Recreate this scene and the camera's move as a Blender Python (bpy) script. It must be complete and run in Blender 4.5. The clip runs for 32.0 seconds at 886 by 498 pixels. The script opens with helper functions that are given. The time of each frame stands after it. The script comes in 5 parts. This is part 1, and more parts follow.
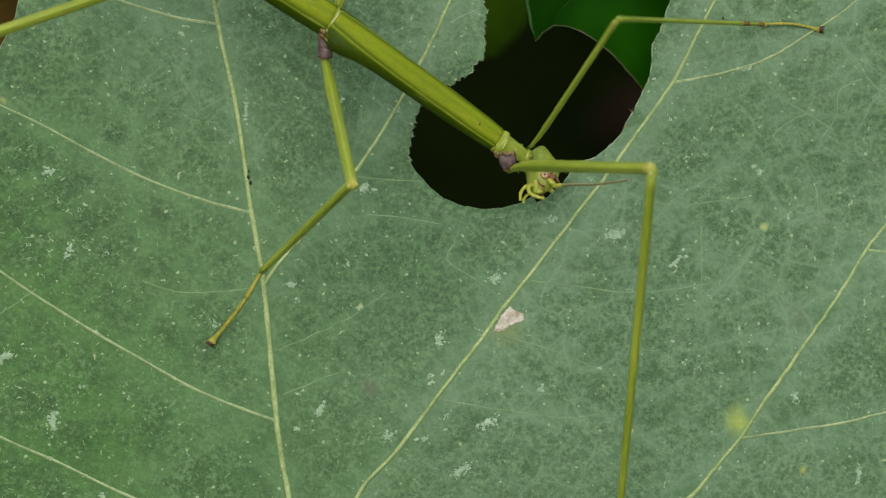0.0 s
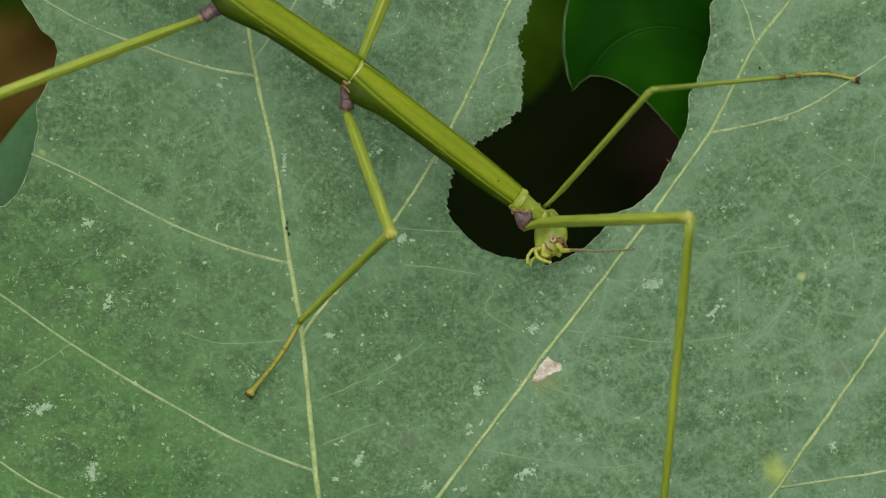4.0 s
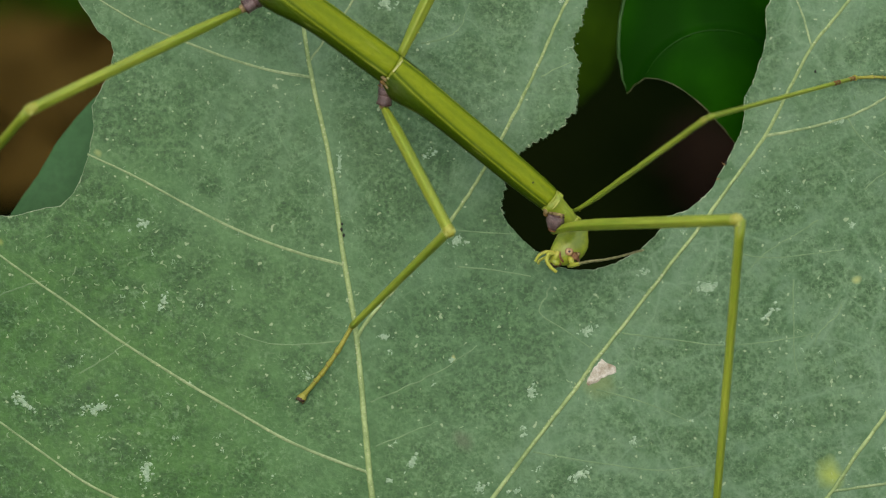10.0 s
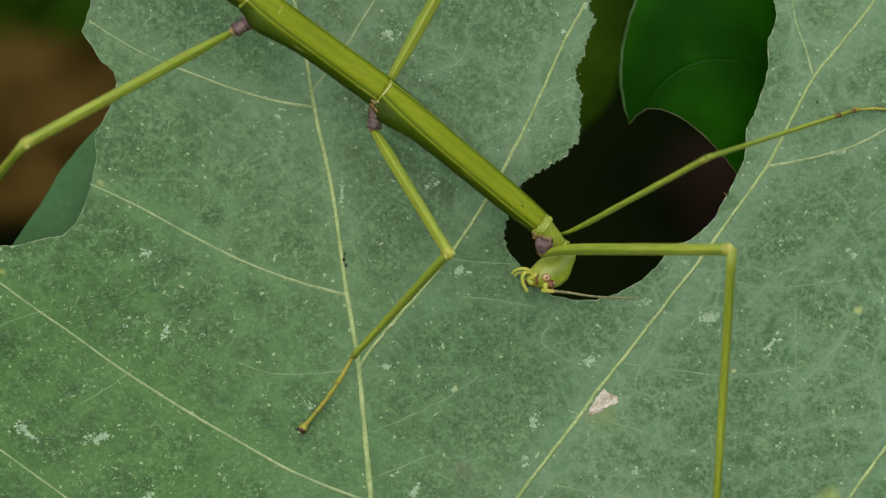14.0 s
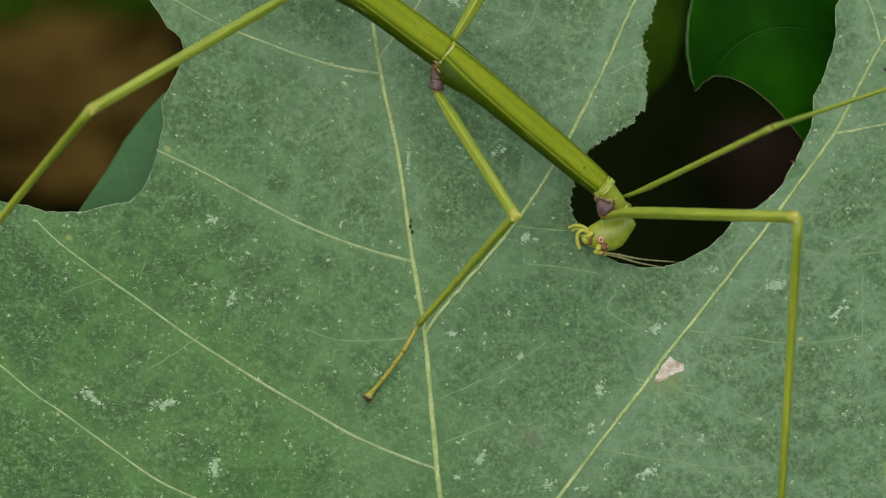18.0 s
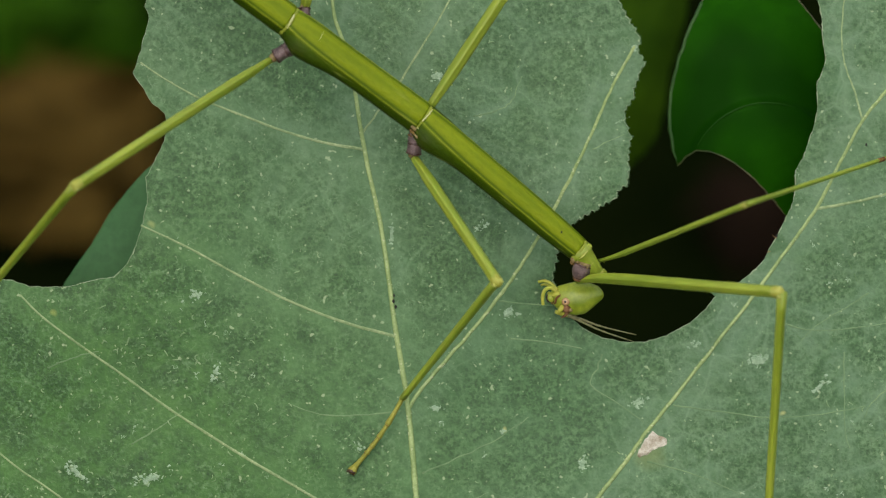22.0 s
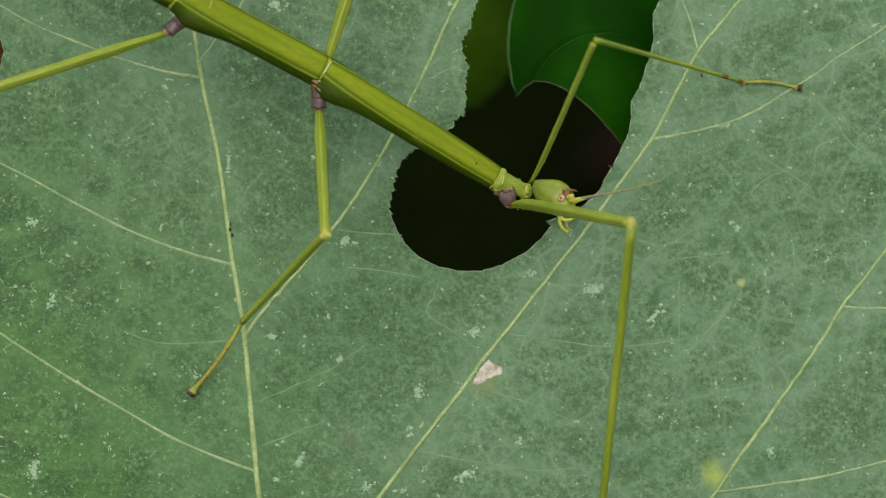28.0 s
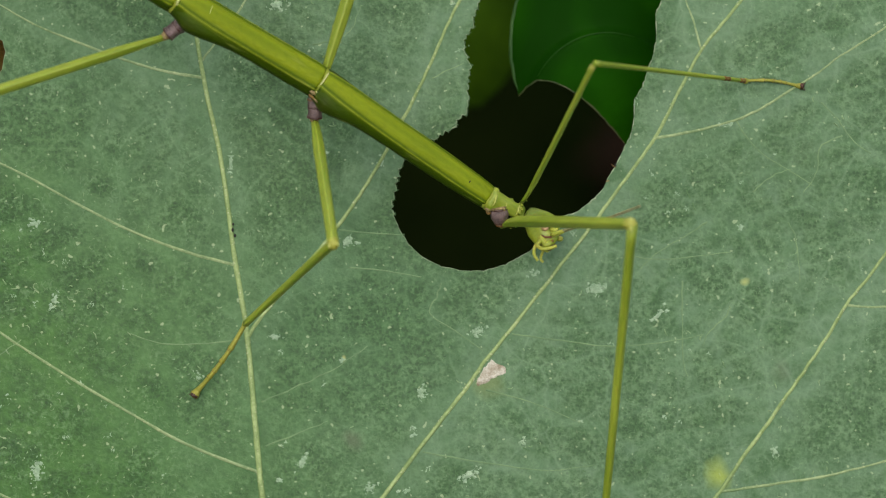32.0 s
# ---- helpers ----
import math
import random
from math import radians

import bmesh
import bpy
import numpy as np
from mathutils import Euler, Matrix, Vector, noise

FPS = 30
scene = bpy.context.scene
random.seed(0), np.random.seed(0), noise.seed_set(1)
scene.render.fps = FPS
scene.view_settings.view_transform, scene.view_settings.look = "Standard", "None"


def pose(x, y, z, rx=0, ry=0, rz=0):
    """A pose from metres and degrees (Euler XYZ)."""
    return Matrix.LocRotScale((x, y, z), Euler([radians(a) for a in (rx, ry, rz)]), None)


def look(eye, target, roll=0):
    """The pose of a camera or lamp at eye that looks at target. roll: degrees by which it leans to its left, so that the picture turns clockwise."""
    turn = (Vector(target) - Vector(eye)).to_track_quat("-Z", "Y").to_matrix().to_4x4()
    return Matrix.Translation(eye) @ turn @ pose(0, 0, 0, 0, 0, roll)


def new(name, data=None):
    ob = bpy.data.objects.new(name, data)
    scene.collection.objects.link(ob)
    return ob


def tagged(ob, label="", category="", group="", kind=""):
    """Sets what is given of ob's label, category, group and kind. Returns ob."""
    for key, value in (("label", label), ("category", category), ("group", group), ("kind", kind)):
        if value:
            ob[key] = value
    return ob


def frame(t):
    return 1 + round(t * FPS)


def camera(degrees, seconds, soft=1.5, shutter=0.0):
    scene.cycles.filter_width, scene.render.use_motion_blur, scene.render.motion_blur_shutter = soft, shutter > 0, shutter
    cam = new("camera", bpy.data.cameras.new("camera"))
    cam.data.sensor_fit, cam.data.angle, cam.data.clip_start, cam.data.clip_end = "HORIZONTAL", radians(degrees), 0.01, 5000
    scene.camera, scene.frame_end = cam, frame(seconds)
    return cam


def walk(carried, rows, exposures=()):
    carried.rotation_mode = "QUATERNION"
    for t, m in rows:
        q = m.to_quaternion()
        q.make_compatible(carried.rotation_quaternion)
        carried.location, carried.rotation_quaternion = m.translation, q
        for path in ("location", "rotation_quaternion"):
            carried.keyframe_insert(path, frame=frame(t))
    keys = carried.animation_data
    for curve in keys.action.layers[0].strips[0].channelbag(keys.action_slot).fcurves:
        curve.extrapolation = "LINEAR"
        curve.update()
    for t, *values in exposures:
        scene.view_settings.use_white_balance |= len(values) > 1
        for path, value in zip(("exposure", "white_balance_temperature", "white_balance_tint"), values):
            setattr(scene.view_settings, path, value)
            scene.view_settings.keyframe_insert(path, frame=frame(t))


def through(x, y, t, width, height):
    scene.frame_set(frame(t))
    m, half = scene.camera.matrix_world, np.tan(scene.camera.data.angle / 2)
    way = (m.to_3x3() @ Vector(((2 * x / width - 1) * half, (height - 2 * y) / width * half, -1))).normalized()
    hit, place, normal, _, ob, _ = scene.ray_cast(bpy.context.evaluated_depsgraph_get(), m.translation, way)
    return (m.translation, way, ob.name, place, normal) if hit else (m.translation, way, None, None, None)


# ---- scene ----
import collections
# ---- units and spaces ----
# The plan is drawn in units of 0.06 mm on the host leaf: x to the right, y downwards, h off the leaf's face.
U = 6e-5
DIST = 5578.4
# The leaf's face: it hangs about a metre over the ground and is tilted up towards the camera.
LEAF = pose(0, 0, 1.0, 55, 0, 0)


def P(x, y, h=0.0):
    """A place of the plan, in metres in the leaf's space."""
    return Vector(((x - 784) * U, (441 - y) * U, h * U))


def behind(x, y, depth):
    """A place that lies depth metres behind the leaf, on the line from the mean eye through the plan's (x, y)."""
    eye = Vector((0, 0, DIST * U))
    return eye + (P(x, y) - eye) * (1 + depth / (DIST * U))


# ---- camera ----
cam = camera(16.0, 32.0, soft=1.15)
cam.data.dof.use_dof = True
cam.data.dof.focus_distance = DIST * U - 0.002
cam.data.dof.aperture_fstop = 25.0
CAMERA = [
    (0, 73.7, -42.6, 5564.8, -1.13, -0.662, -0.028),
    (0.5, 65.2, -29.1, 5563, -1, -0.453, 0.032),
    (1, 70.6, -26.5, 5569.3, -1.083, -0.415, -0.055),
    (1.5, 66.7, -28.5, 5567.4, -1.02, -0.444, -0.027),
    (2, 63.1, -16.4, 5577, -0.966, -0.255, -0.022),
    (2.5, 56.3, -17.7, 5575.7, -0.861, -0.275, -0.002),
    (3, 58.2, -32.7, 5565.9, -0.889, -0.508, -0.039),
    (3.5, 51.6, -15.2, 5574, -0.792, -0.239, -0.138),
    (5.5, 38.4, -0.7, 5580, -0.592, -0.014, -0.181),
    (6, 23.8, -42.6, 5566.7, -0.364, -0.659, -0.146),
    (6.5, 16.4, -44.5, 5563.8, -0.25, -0.687, -0.177),
    (7, 17.4, -23.3, 5568.8, -0.266, -0.361, -0.046),
    (7.5, 8.1, -17.9, 5571.5, -0.125, -0.277, -0.036),
    (8, 4.9, -15.4, 5578.4, -0.076, -0.237, -0.027),
    (8.5, 5.1, -18.8, 5582.3, -0.079, -0.289, -0.037),
    (9, 0, -0, 5578.4, -0, -0, 0),
    (9.5, 1.3, -3.7, 5579.7, -0.019, -0.057, 0.04),
    (10, 8, -5.7, 5579.4, -0.121, -0.087, 0.062),
    (10.5, -1.3, -12.6, 5575.4, 0.021, -0.194, 0.087),
    (11, 1.3, -14.4, 5572.7, -0.019, -0.223, 0.108),
    (11.5, 8.1, -1.3, 5577.2, -0.122, -0.02, 0.127),
    (12, 11, -10.8, 5573.6, -0.167, -0.166, 0.147),
    (12.5, 12.2, 8.8, 5574.2, -0.184, 0.135, 0.139),
    (13, 3.4, 15, 5583.5, -0.05, 0.231, 0.121),
    (13.5, 7.5, 16.8, 5583.5, -0.112, 0.259, 0.1),
    (15.5, -5.5, 7, 5594.6, 0.09, 0.107, 0.24),
    (16, -14.9, 5.3, 5591.3, 0.234, 0.081, 0.22),
    (16.5, -32.2, 6.9, 5594.1, 0.5, 0.103, 0.288),
    (17, -32.1, 0.9, 5591.7, 0.498, 0.01, 0.252),
    (17.5, -43.3, -2.8, 5590.4, 0.668, -0.049, 0.254),
    (18, -40.6, -7.7, 5582.6, 0.625, -0.124, 0.248),
    (18.5, -26.4, -19.5, 5570, 0.404, -0.305, 0.179),
    (19, -22.5, 27.4, 5579.9, 0.349, 0.419, 0.151),
    (19.5, -23.6, 23.4, 5590.6, 0.366, 0.36, 0.124),
    (20, -22.5, 5.7, 5588.9, 0.348, 0.087, 0.126),
    (20.5, -25.9, -2, 5580, 0.399, -0.033, 0.137),
    (21, -30, 16.4, 5578.6, 0.464, 0.247, 0.166),
    (21.5, -28.1, 32, 5581.4, 0.437, 0.487, 0.16),
    (22, -28.5, 45.2, 5600.7, 0.448, 0.694, 0.232),
    (22.5, -22.3, 47, 5610.6, 0.354, 0.724, 0.234),
    (23, -16.2, 32.5, 5602.9, 0.259, 0.499, 0.251),
    (23.5, -29.1, 22.7, 5603, 0.461, 0.342, 0.315),
    (24, -37.6, 23.8, 5601.2, 0.593, 0.357, 0.294),
    (24.5, -31.9, 30.4, 5602.1, 0.506, 0.46, 0.291),
    (25, -20.9, 30.8, 5599.3, 0.336, 0.468, 0.284),
    (25.5, -5.3, 10.9, 5597.8, 0.098, 0.159, 0.445),
    (26, 69.8, 0.4, 5610.4, -1.061, 0.011, 0.422),
    (26.5, 95.2, 3.6, 5623.6, -1.453, 0.072, 0.416),
    (28.5, 86.4, -6.5, 5605.1, -1.319, -0.075, 0.419),
    (29, 87, 2.8, 5591.2, -1.323, 0.064, 0.418),
    (29.5, 84.5, -0.3, 5591.9, -1.286, 0.015, 0.406),
    (30, 87.2, -3.7, 5600.8, -1.332, -0.039, 0.347),
    (30.5, 91.9, -13.7, 5607.2, -1.406, -0.192, 0.342),
    (31, 82.2, -15.8, 5587.6, -1.256, -0.231, 0.301),
    (31.5, 83.1, -6.3, 5600.1, -1.272, -0.077, 0.314),
    (32, 85.6, -5.5, 5601.8, -1.31, -0.069, 0.272),
]
walk(cam, [(t, LEAF @ Matrix.Translation((x * U, y * U, d * U)) @ pose(0, 0, 0, 0, yaw, 0) @ pose(0, 0, 0, pitch, 0, 0)
            @ pose(0, 0, 0, 0, 0, roll)) for t, x, y, d, yaw, pitch, roll in CAMERA], exposures=[(0, 0.60), (13, 0.59), (26, 0.60), (29, 0.64), (32, 0.64)])

# ---- light ----
world = bpy.data.worlds.new("overcast_sky")
scene.world = world
world.use_nodes = True
wn = world.node_tree
sky = wn.nodes.new("ShaderNodeTexSky")
sky.sky_type, sky.sun_disc = "NISHITA", False
sky.sun_elevation, sky.sun_rotation = radians(58), radians(200)
sky.air_density, sky.dust_density, sky.ozone_density = 1.0, 4.0, 1.0
wn.links.new(sky.outputs[0], wn.nodes["Background"].inputs[0])
wn.nodes["Background"].inputs[1].default_value = 0.11
sun_data = bpy.data.lights.new("sun", "SUN")
sun_data.energy, sun_data.angle, sun_data.color = 1.1, radians(125), (1.0, 0.97, 0.92)
sun = new("sun", sun_data)
sun.matrix_world = look((0, 0, 0), Vector((-0.10, 0.45, -1.0)))
sun.location = (0.2, -1, 3)


# ---- materials ----
class Nodes:
    """A small helper to write a node tree line by line."""

    def __init__(self, name):
        self.m = bpy.data.materials.new(name)
        self.m.use_nodes = True
        self.t = self.m.node_tree
        self.b = self.t.nodes["Principled BSDF"]
        self.c = self.t.nodes.new("ShaderNodeTexCoord").outputs["Object"]

    def add(self, kind, **inputs):
        n = self.t.nodes.new("ShaderNode" + kind)
        for k, v in inputs.items():
            self.put(n, k.replace("_", " "), v)
        return n

    def put(self, n, key, v):
        s = n.inputs[int(key)] if key.isdigit() else n.inputs[key]
        if isinstance(v, bpy.types.NodeSocket):
            self.t.links.new(v, s)
        else:
            s.default_value = v

    def stretch(self, x, y, z, turn=0.0):
        n = self.add("Mapping", Vector=self.c, Rotation=(0, 0, radians(turn)))
        n = self.add("Mapping", Vector=n.outputs[0], Scale=(x, y, z))
        return n.outputs[0]

    def noise(self, scale, detail=3.0, rough=0.55, vector=None, distortion=0.0):
        n = self.add("TexNoise", Scale=scale, Detail=detail, Roughness=rough, Distortion=distortion)
        self.put(n, "Vector", vector or self.c)
        return n.outputs["Fac"]

    def cells(self, scale, vector=None, feature="DISTANCE_TO_EDGE"):
        n = self.t.nodes.new("ShaderNodeTexVoronoi")
        n.feature = feature
        self.put(n, "Scale", scale)
        self.put(n, "Vector", vector or self.c)
        return n.outputs["Distance"]

    def ramp(self, fac, *stops):
        n = self.add("ValToRGB", Fac=fac)
        e = n.color_ramp.elements
        while len(e) < len(stops):
            e.new(0.5)
        for el, (at, v) in zip(e, stops):
            el.position = at
            el.color = (v, v, v, 1) if isinstance(v, (int, float)) else (*v, 1)
        return n.outputs["Color"]

    def mix(self, fac, a, b, kind="MIX"):
        n = self.t.nodes.new("ShaderNodeMix")
        n.data_type, n.blend_type = "RGBA", kind
        for s, v in ((n.inputs[0], fac), (n.inputs[6], a), (n.inputs[7], b)):
            if isinstance(v, bpy.types.NodeSocket):
                self.t.links.new(v, s)
            elif isinstance(v, tuple):
                s.default_value = (*v, 1)
            else:
                s.default_value = v
        return n.outputs[2]

    def math(self, op, a, b=0.0):
        n = self.t.nodes.new("ShaderNodeMath")
        n.operation = op
        self.put(n, "0", a)
        self.put(n, "1", b)
        return n.outputs[0]

    def done(self, colour, rough=0.5, bump=None, strength=0.3, distance=0.0001, gloss=0.5, through=0.0, coat=0.0):
        self.put(self.b, "Base Color", colour if isinstance(colour, bpy.types.NodeSocket) else (*colour, 1))
        self.put(self.b, "Roughness", rough)
        self.put(self.b, "Specular IOR Level", gloss)
        if coat:
            self.put(self.b, "Coat Weight", coat)
            self.put(self.b, "Coat Roughness", 0.3)
        if bump is not None:
            n = self.add("Bump", Strength=strength, Distance=distance, Height=bump)
            self.put(self.b, "Normal", n.outputs[0])
        if through:
            self.put(self.b, "Subsurface Weight", through)
            self.put(self.b, "Subsurface Radius", (0.3, 0.8, 0.15))
            self.put(self.b, "Subsurface Scale", 0.0015)
        return self.m


def make_leaf_material():
    n = Nodes("matt_leaf")
    wob = n.add("VectorMath")
    wob.operation = "MULTIPLY_ADD"
    n.put(wob, "0", n.add("TexNoise", Vector=n.c, Scale=220.0, Detail=2.0).outputs["Color"])
    n.put(wob, "1", (0.0030, 0.0030, 0.0))
    n.put(wob, "2", n.c)
    w = wob.outputs[0]
    blot = n.noise(38.0, 3.0)
    # broad bluish sheen, a little stronger to the right, mixed into the colour
    wide = n.math("ADD", n.noise(24.0, 2.0), n.math("MULTIPLY", n.add("SeparateXYZ", Vector=n.c).outputs["X"], 0.6))
    colour = n.mix(n.ramp(blot, (0.36, 0.0), (0.64, 1.0)), (0.028, 0.087, 0.012), (0.054, 0.126, 0.037))
    colour = n.mix(n.ramp(wide, (0.42, 0.0), (0.62, 0.60)), colour, (0.088, 0.170, 0.073))
    # the tissue along the veins is smoother and paler, with a bluish sheen put into the colour
    along = n.t.nodes.new("ShaderNodeAttribute")
    along.attribute_name = "vein"
    vein_sheen = n.math("MULTIPLY", n.ramp(n.math("ADD", along.outputs["Fac"], n.math("MULTIPLY", n.math("SUBTRACT", n.noise(110.0, 3.0), 0.5), 0.9)), (0.15, 0.0), (0.85, 1.0)), 0.8)
    colour = n.mix(vein_sheen, colour, (0.100, 0.183, 0.091))
    # one flank is fresher and greener than the rest
    away = n.add("VectorMath")
    away.operation = "DISTANCE"
    n.put(away, "0", n.c)
    n.put(away, "1", P(-60, 900))
    fresh = n.ramp(n.math("ADD", n.math("MULTIPLY", away.outputs["Value"], 12.0), n.math("MULTIPLY", n.noise(45.0, 2.0), 0.4)), (0.48, 1.0), (1.22, 0.0))
    mott = n.noise(420.0, 4.0, 0.6)
    colour = n.mix(n.ramp(mott, (0.40, 0.0), (0.64, 0.60)), colour, (0.078, 0.159, 0.058))
    colour = n.mix(n.ramp(n.noise(300.0, 4.0, 0.6, w), (0.36, 0.60), (0.53, 0.0)), colour, (0.026, 0.092, 0.014))
    pits = n.noise(1000.0, 3.0, 0.6)
    flat = n.math("SUBTRACT", 1.0, n.math("MULTIPLY", vein_sheen, 0.8))
    colour = n.mix(n.math("MULTIPLY", n.ramp(pits, (0.34, 0.50), (0.58, 0.0)), flat), colour, (0.017, 0.066, 0.010))
    grain = n.noise(2200.0, 2.0, 0.5)
    colour = n.mix(n.math("MULTIPLY", n.ramp(grain, (0.36, 0.62), (0.52, 0.0)), flat), colour, (0.016, 0.062, 0.010))
    # the finest net: small dark islets with broken pale seams between them
    warp = n.add("VectorMath")
    warp.operation = "MULTIPLY_ADD"
    n.put(warp, "0", n.add("TexNoise", Vector=n.c, Scale=2600.0, Detail=3.0).outputs["Color"])
    n.put(warp, "1", (0.0004, 0.0004, 0.0))
    n.put(warp, "2", n.c)
    islet = n.cells(2300.0, warp.outputs[0])
    patchy = n.noise(140.0, 3.0)
    colour = n.mix(n.math("MULTIPLY", n.math("MULTIPLY", n.ramp(islet, (0.10, 0.0), (0.36, 1.0)), n.ramp(patchy, (0.34, 0.60), (0.62, 0.95))), flat), colour, (0.60, 0.71, 0.56), "MULTIPLY")
    broken = n.ramp(n.noise(1300.0, 2.0), (0.46, 0.15), (0.62, 1.0))
    colour = n.mix(n.math("MULTIPLY", n.math("MULTIPLY", n.ramp(islet, (0.03, 0.15), (0.20, 0.0)), broken), n.math("ADD", n.math("MULTIPLY", flat, 0.7), 0.3)), colour, (0.185, 0.290, 0.135))
    # a soft web of veinlets: broad pale seams with a thin core
    far_a, far_b = n.cells(150.0, w), n.cells(290.0, w)
    seam = n.ramp(far_a, (0.0, 1.0), (0.15, 0.0))
    nets = n.ramp(far_a, (0.0, 1.0), (0.034, 0.0))
    fine = n.ramp(far_b, (0.0, 1.0), (0.085, 0.0))
    show = n.ramp(n.noise(60.0, 2.0), (0.36, 0.25), (0.60, 1.0))
    # the islands between the veinlets are a deeper green
    isle = n.math("MULTIPLY", n.ramp(far_b, (0.08, 0.0), (0.38, 1.0)), n.ramp(n.noise(90.0, 4.0), (0.42, 0.0), (0.62, 1.0)))
    colour = n.mix(n.math("MULTIPLY", n.math("MULTIPLY", isle, 0.38), flat), colour, (0.018, 0.072, 0.010))
    net = n.math("MULTIPLY", n.math("MAXIMUM", nets, n.math("MULTIPLY", fine, 0.62)), show)
    colour = n.mix(n.math("MULTIPLY", n.math("MULTIPLY", seam, show), 0.24), colour, (0.090, 0.178, 0.082))
    colour = n.mix(n.math("MULTIPLY", net, n.ramp(n.add("SeparateXYZ", Vector=n.c).outputs["X"], (0.0, 0.24), (0.024, 0.32))), colour, (0.180, 0.285, 0.150))
    # soft rungs between the side veins
    rung_a = n.ramp(n.noise(1.0, 1.0, 0.4, n.stretch(240, 34, 50, -48), 0.3), (0.44, 0.0), (0.5, 1.0), (0.56, 0.0))
    rung_b = n.ramp(n.noise(1.0, 1.0, 0.4, n.stretch(200, 46, 50, 76), 0.3), (0.45, 0.0), (0.5, 1.0), (0.55, 0.0))
    side = n.ramp(n.add("SeparateXYZ", Vector=n.c).outputs["X"], (0.0, 1.0), (0.012, 0.0))
    rung = n.mix(side, rung_b, rung_a)
    colour = n.mix(n.math("MULTIPLY", rung, 0.32), colour, (0.105, 0.205, 0.092))
    # short curled pale hairs and scuffs, thick in some places and few in others
    worn = n.ramp(n.noise(75.0, 3.0), (0.38, 0.30), (0.62, 1.0))
    curl_a = n.math("MULTIPLY", n.ramp(n.noise(1000.0, 1.0), (0.460, 0.0), (0.495, 1.0), (0.530, 0.0)), n.ramp(n.noise(820.0, 2.0, 0.6, n.stretch(1, 1, 1, 40)), (0.55, 0.0), (0.62, 1.0)))
    curl_b = n.math("MULTIPLY", n.ramp(n.noise(1500.0, 1.0, 0.5, n.stretch(1, 1, 1, 70)), (0.455, 0.0), (0.495, 1.0), (0.535, 0.0)), n.ramp(n.noise(1150.0, 2.0, 0.6, n.stretch(1, 1, 1, -20)), (0.55, 0.0), (0.62, 1.0)))
    hair = n.math("MULTIPLY", n.math("MAXIMUM", curl_a, curl_b), worn)
    colour = n.mix(fresh, colour, (0.44, 0.73, 0.16), "MULTIPLY")
    bright = n.math("MULTIPLY", n.ramp(n.math("ADD", n.math("MULTIPLY", grain, 0.6), n.math("MULTIPLY", pits, 0.4)), (0.51, 0.0), (0.63, 0.48)), n.math("MULTIPLY", flat, n.ramp(patchy, (0.34, 0.4), (0.60, 1.0))))
    colour = n.mix(bright, colour, (0.142, 0.250, 0.110))
    colour = n.mix(n.math("MULTIPLY", hair, 0.42), colour, (0.195, 0.315, 0.150))
    # the colour is multiplied darker and greener round a point beside the slot
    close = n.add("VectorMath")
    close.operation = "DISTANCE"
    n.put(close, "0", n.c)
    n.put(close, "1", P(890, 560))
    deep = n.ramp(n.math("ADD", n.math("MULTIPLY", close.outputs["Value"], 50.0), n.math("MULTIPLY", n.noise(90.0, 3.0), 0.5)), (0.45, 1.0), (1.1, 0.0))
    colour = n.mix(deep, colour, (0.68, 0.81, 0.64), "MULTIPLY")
    for x, y, size, tint, much in ((1485, 850, 33, (0.25, 0.33, 0.045), 0.85), (1535, 505, 11, (0.36, 0.40, 0.12), 0.8), (1598, 943, 9, (0.32, 0.33, 0.06), 0.7),
                                   (190, 285, 9, (0.32, 0.36, 0.10), 0.7), (22, 450, 10, (0.34, 0.36, 0.06), 0.8), (820, 650, 6, (0.40, 0.44, 0.16), 0.8),
                                   (1315, 622, 7, (0.38, 0.40, 0.14), 0.8), (1085, 690, 34, (0.13, 0.17, 0.03), 0.5), (840, 795, 26, (0.075, 0.055, 0.04), 0.35), (1598, 668, 26, (0.085, 0.080, 0.045), 0.22)):
        near = n.add("VectorMath")
        near.operation = "DISTANCE"
        n.put(near, "0", w)
        n.put(near, "1", P(x, y) + Vector((0.0015, 0.0015, 0)))
        spot = n.ramp(n.math("DIVIDE", near.outputs["Value"], size * U), (0.25, much), (1.0, 0.0))
        colour = n.mix(spot, colour, tint)
    speck = n.ramp(n.noise(1500.0, 1.0), (0.71, 0.0), (0.75, 1.0))
    colour = n.mix(n.math("MULTIPLY", speck, 0.6), colour, (0.33, 0.42, 0.22))
    # the islets swell, the veinlets lie in furrows, and the whole face is finely wrinkled
    wrinkle = n.noise(1.0, 1.0, 0.45, n.stretch(1300, 1900, 1000, 14))
    height = n.math("ADD", n.math("MULTIPLY", mott, 0.5), n.math("ADD", n.math("MULTIPLY", wrinkle, 0.38), n.math("ADD", n.math("MULTIPLY", grain, 0.45), n.math("MULTIPLY", seam, -0.15))))
    height = n.math("MULTIPLY", n.math("ADD", height, n.math("MULTIPLY", n.ramp(islet, (0.0, 0.0), (0.3, 1.0)), 0.18)), n.math("SUBTRACT", 1.0, n.math("MULTIPLY", vein_sheen, 0.45)))
    return n.done(colour, n.ramp(blot, (0.2, 0.50), (0.8, 0.62)), height, 1.0, 0.00015, 0.42)


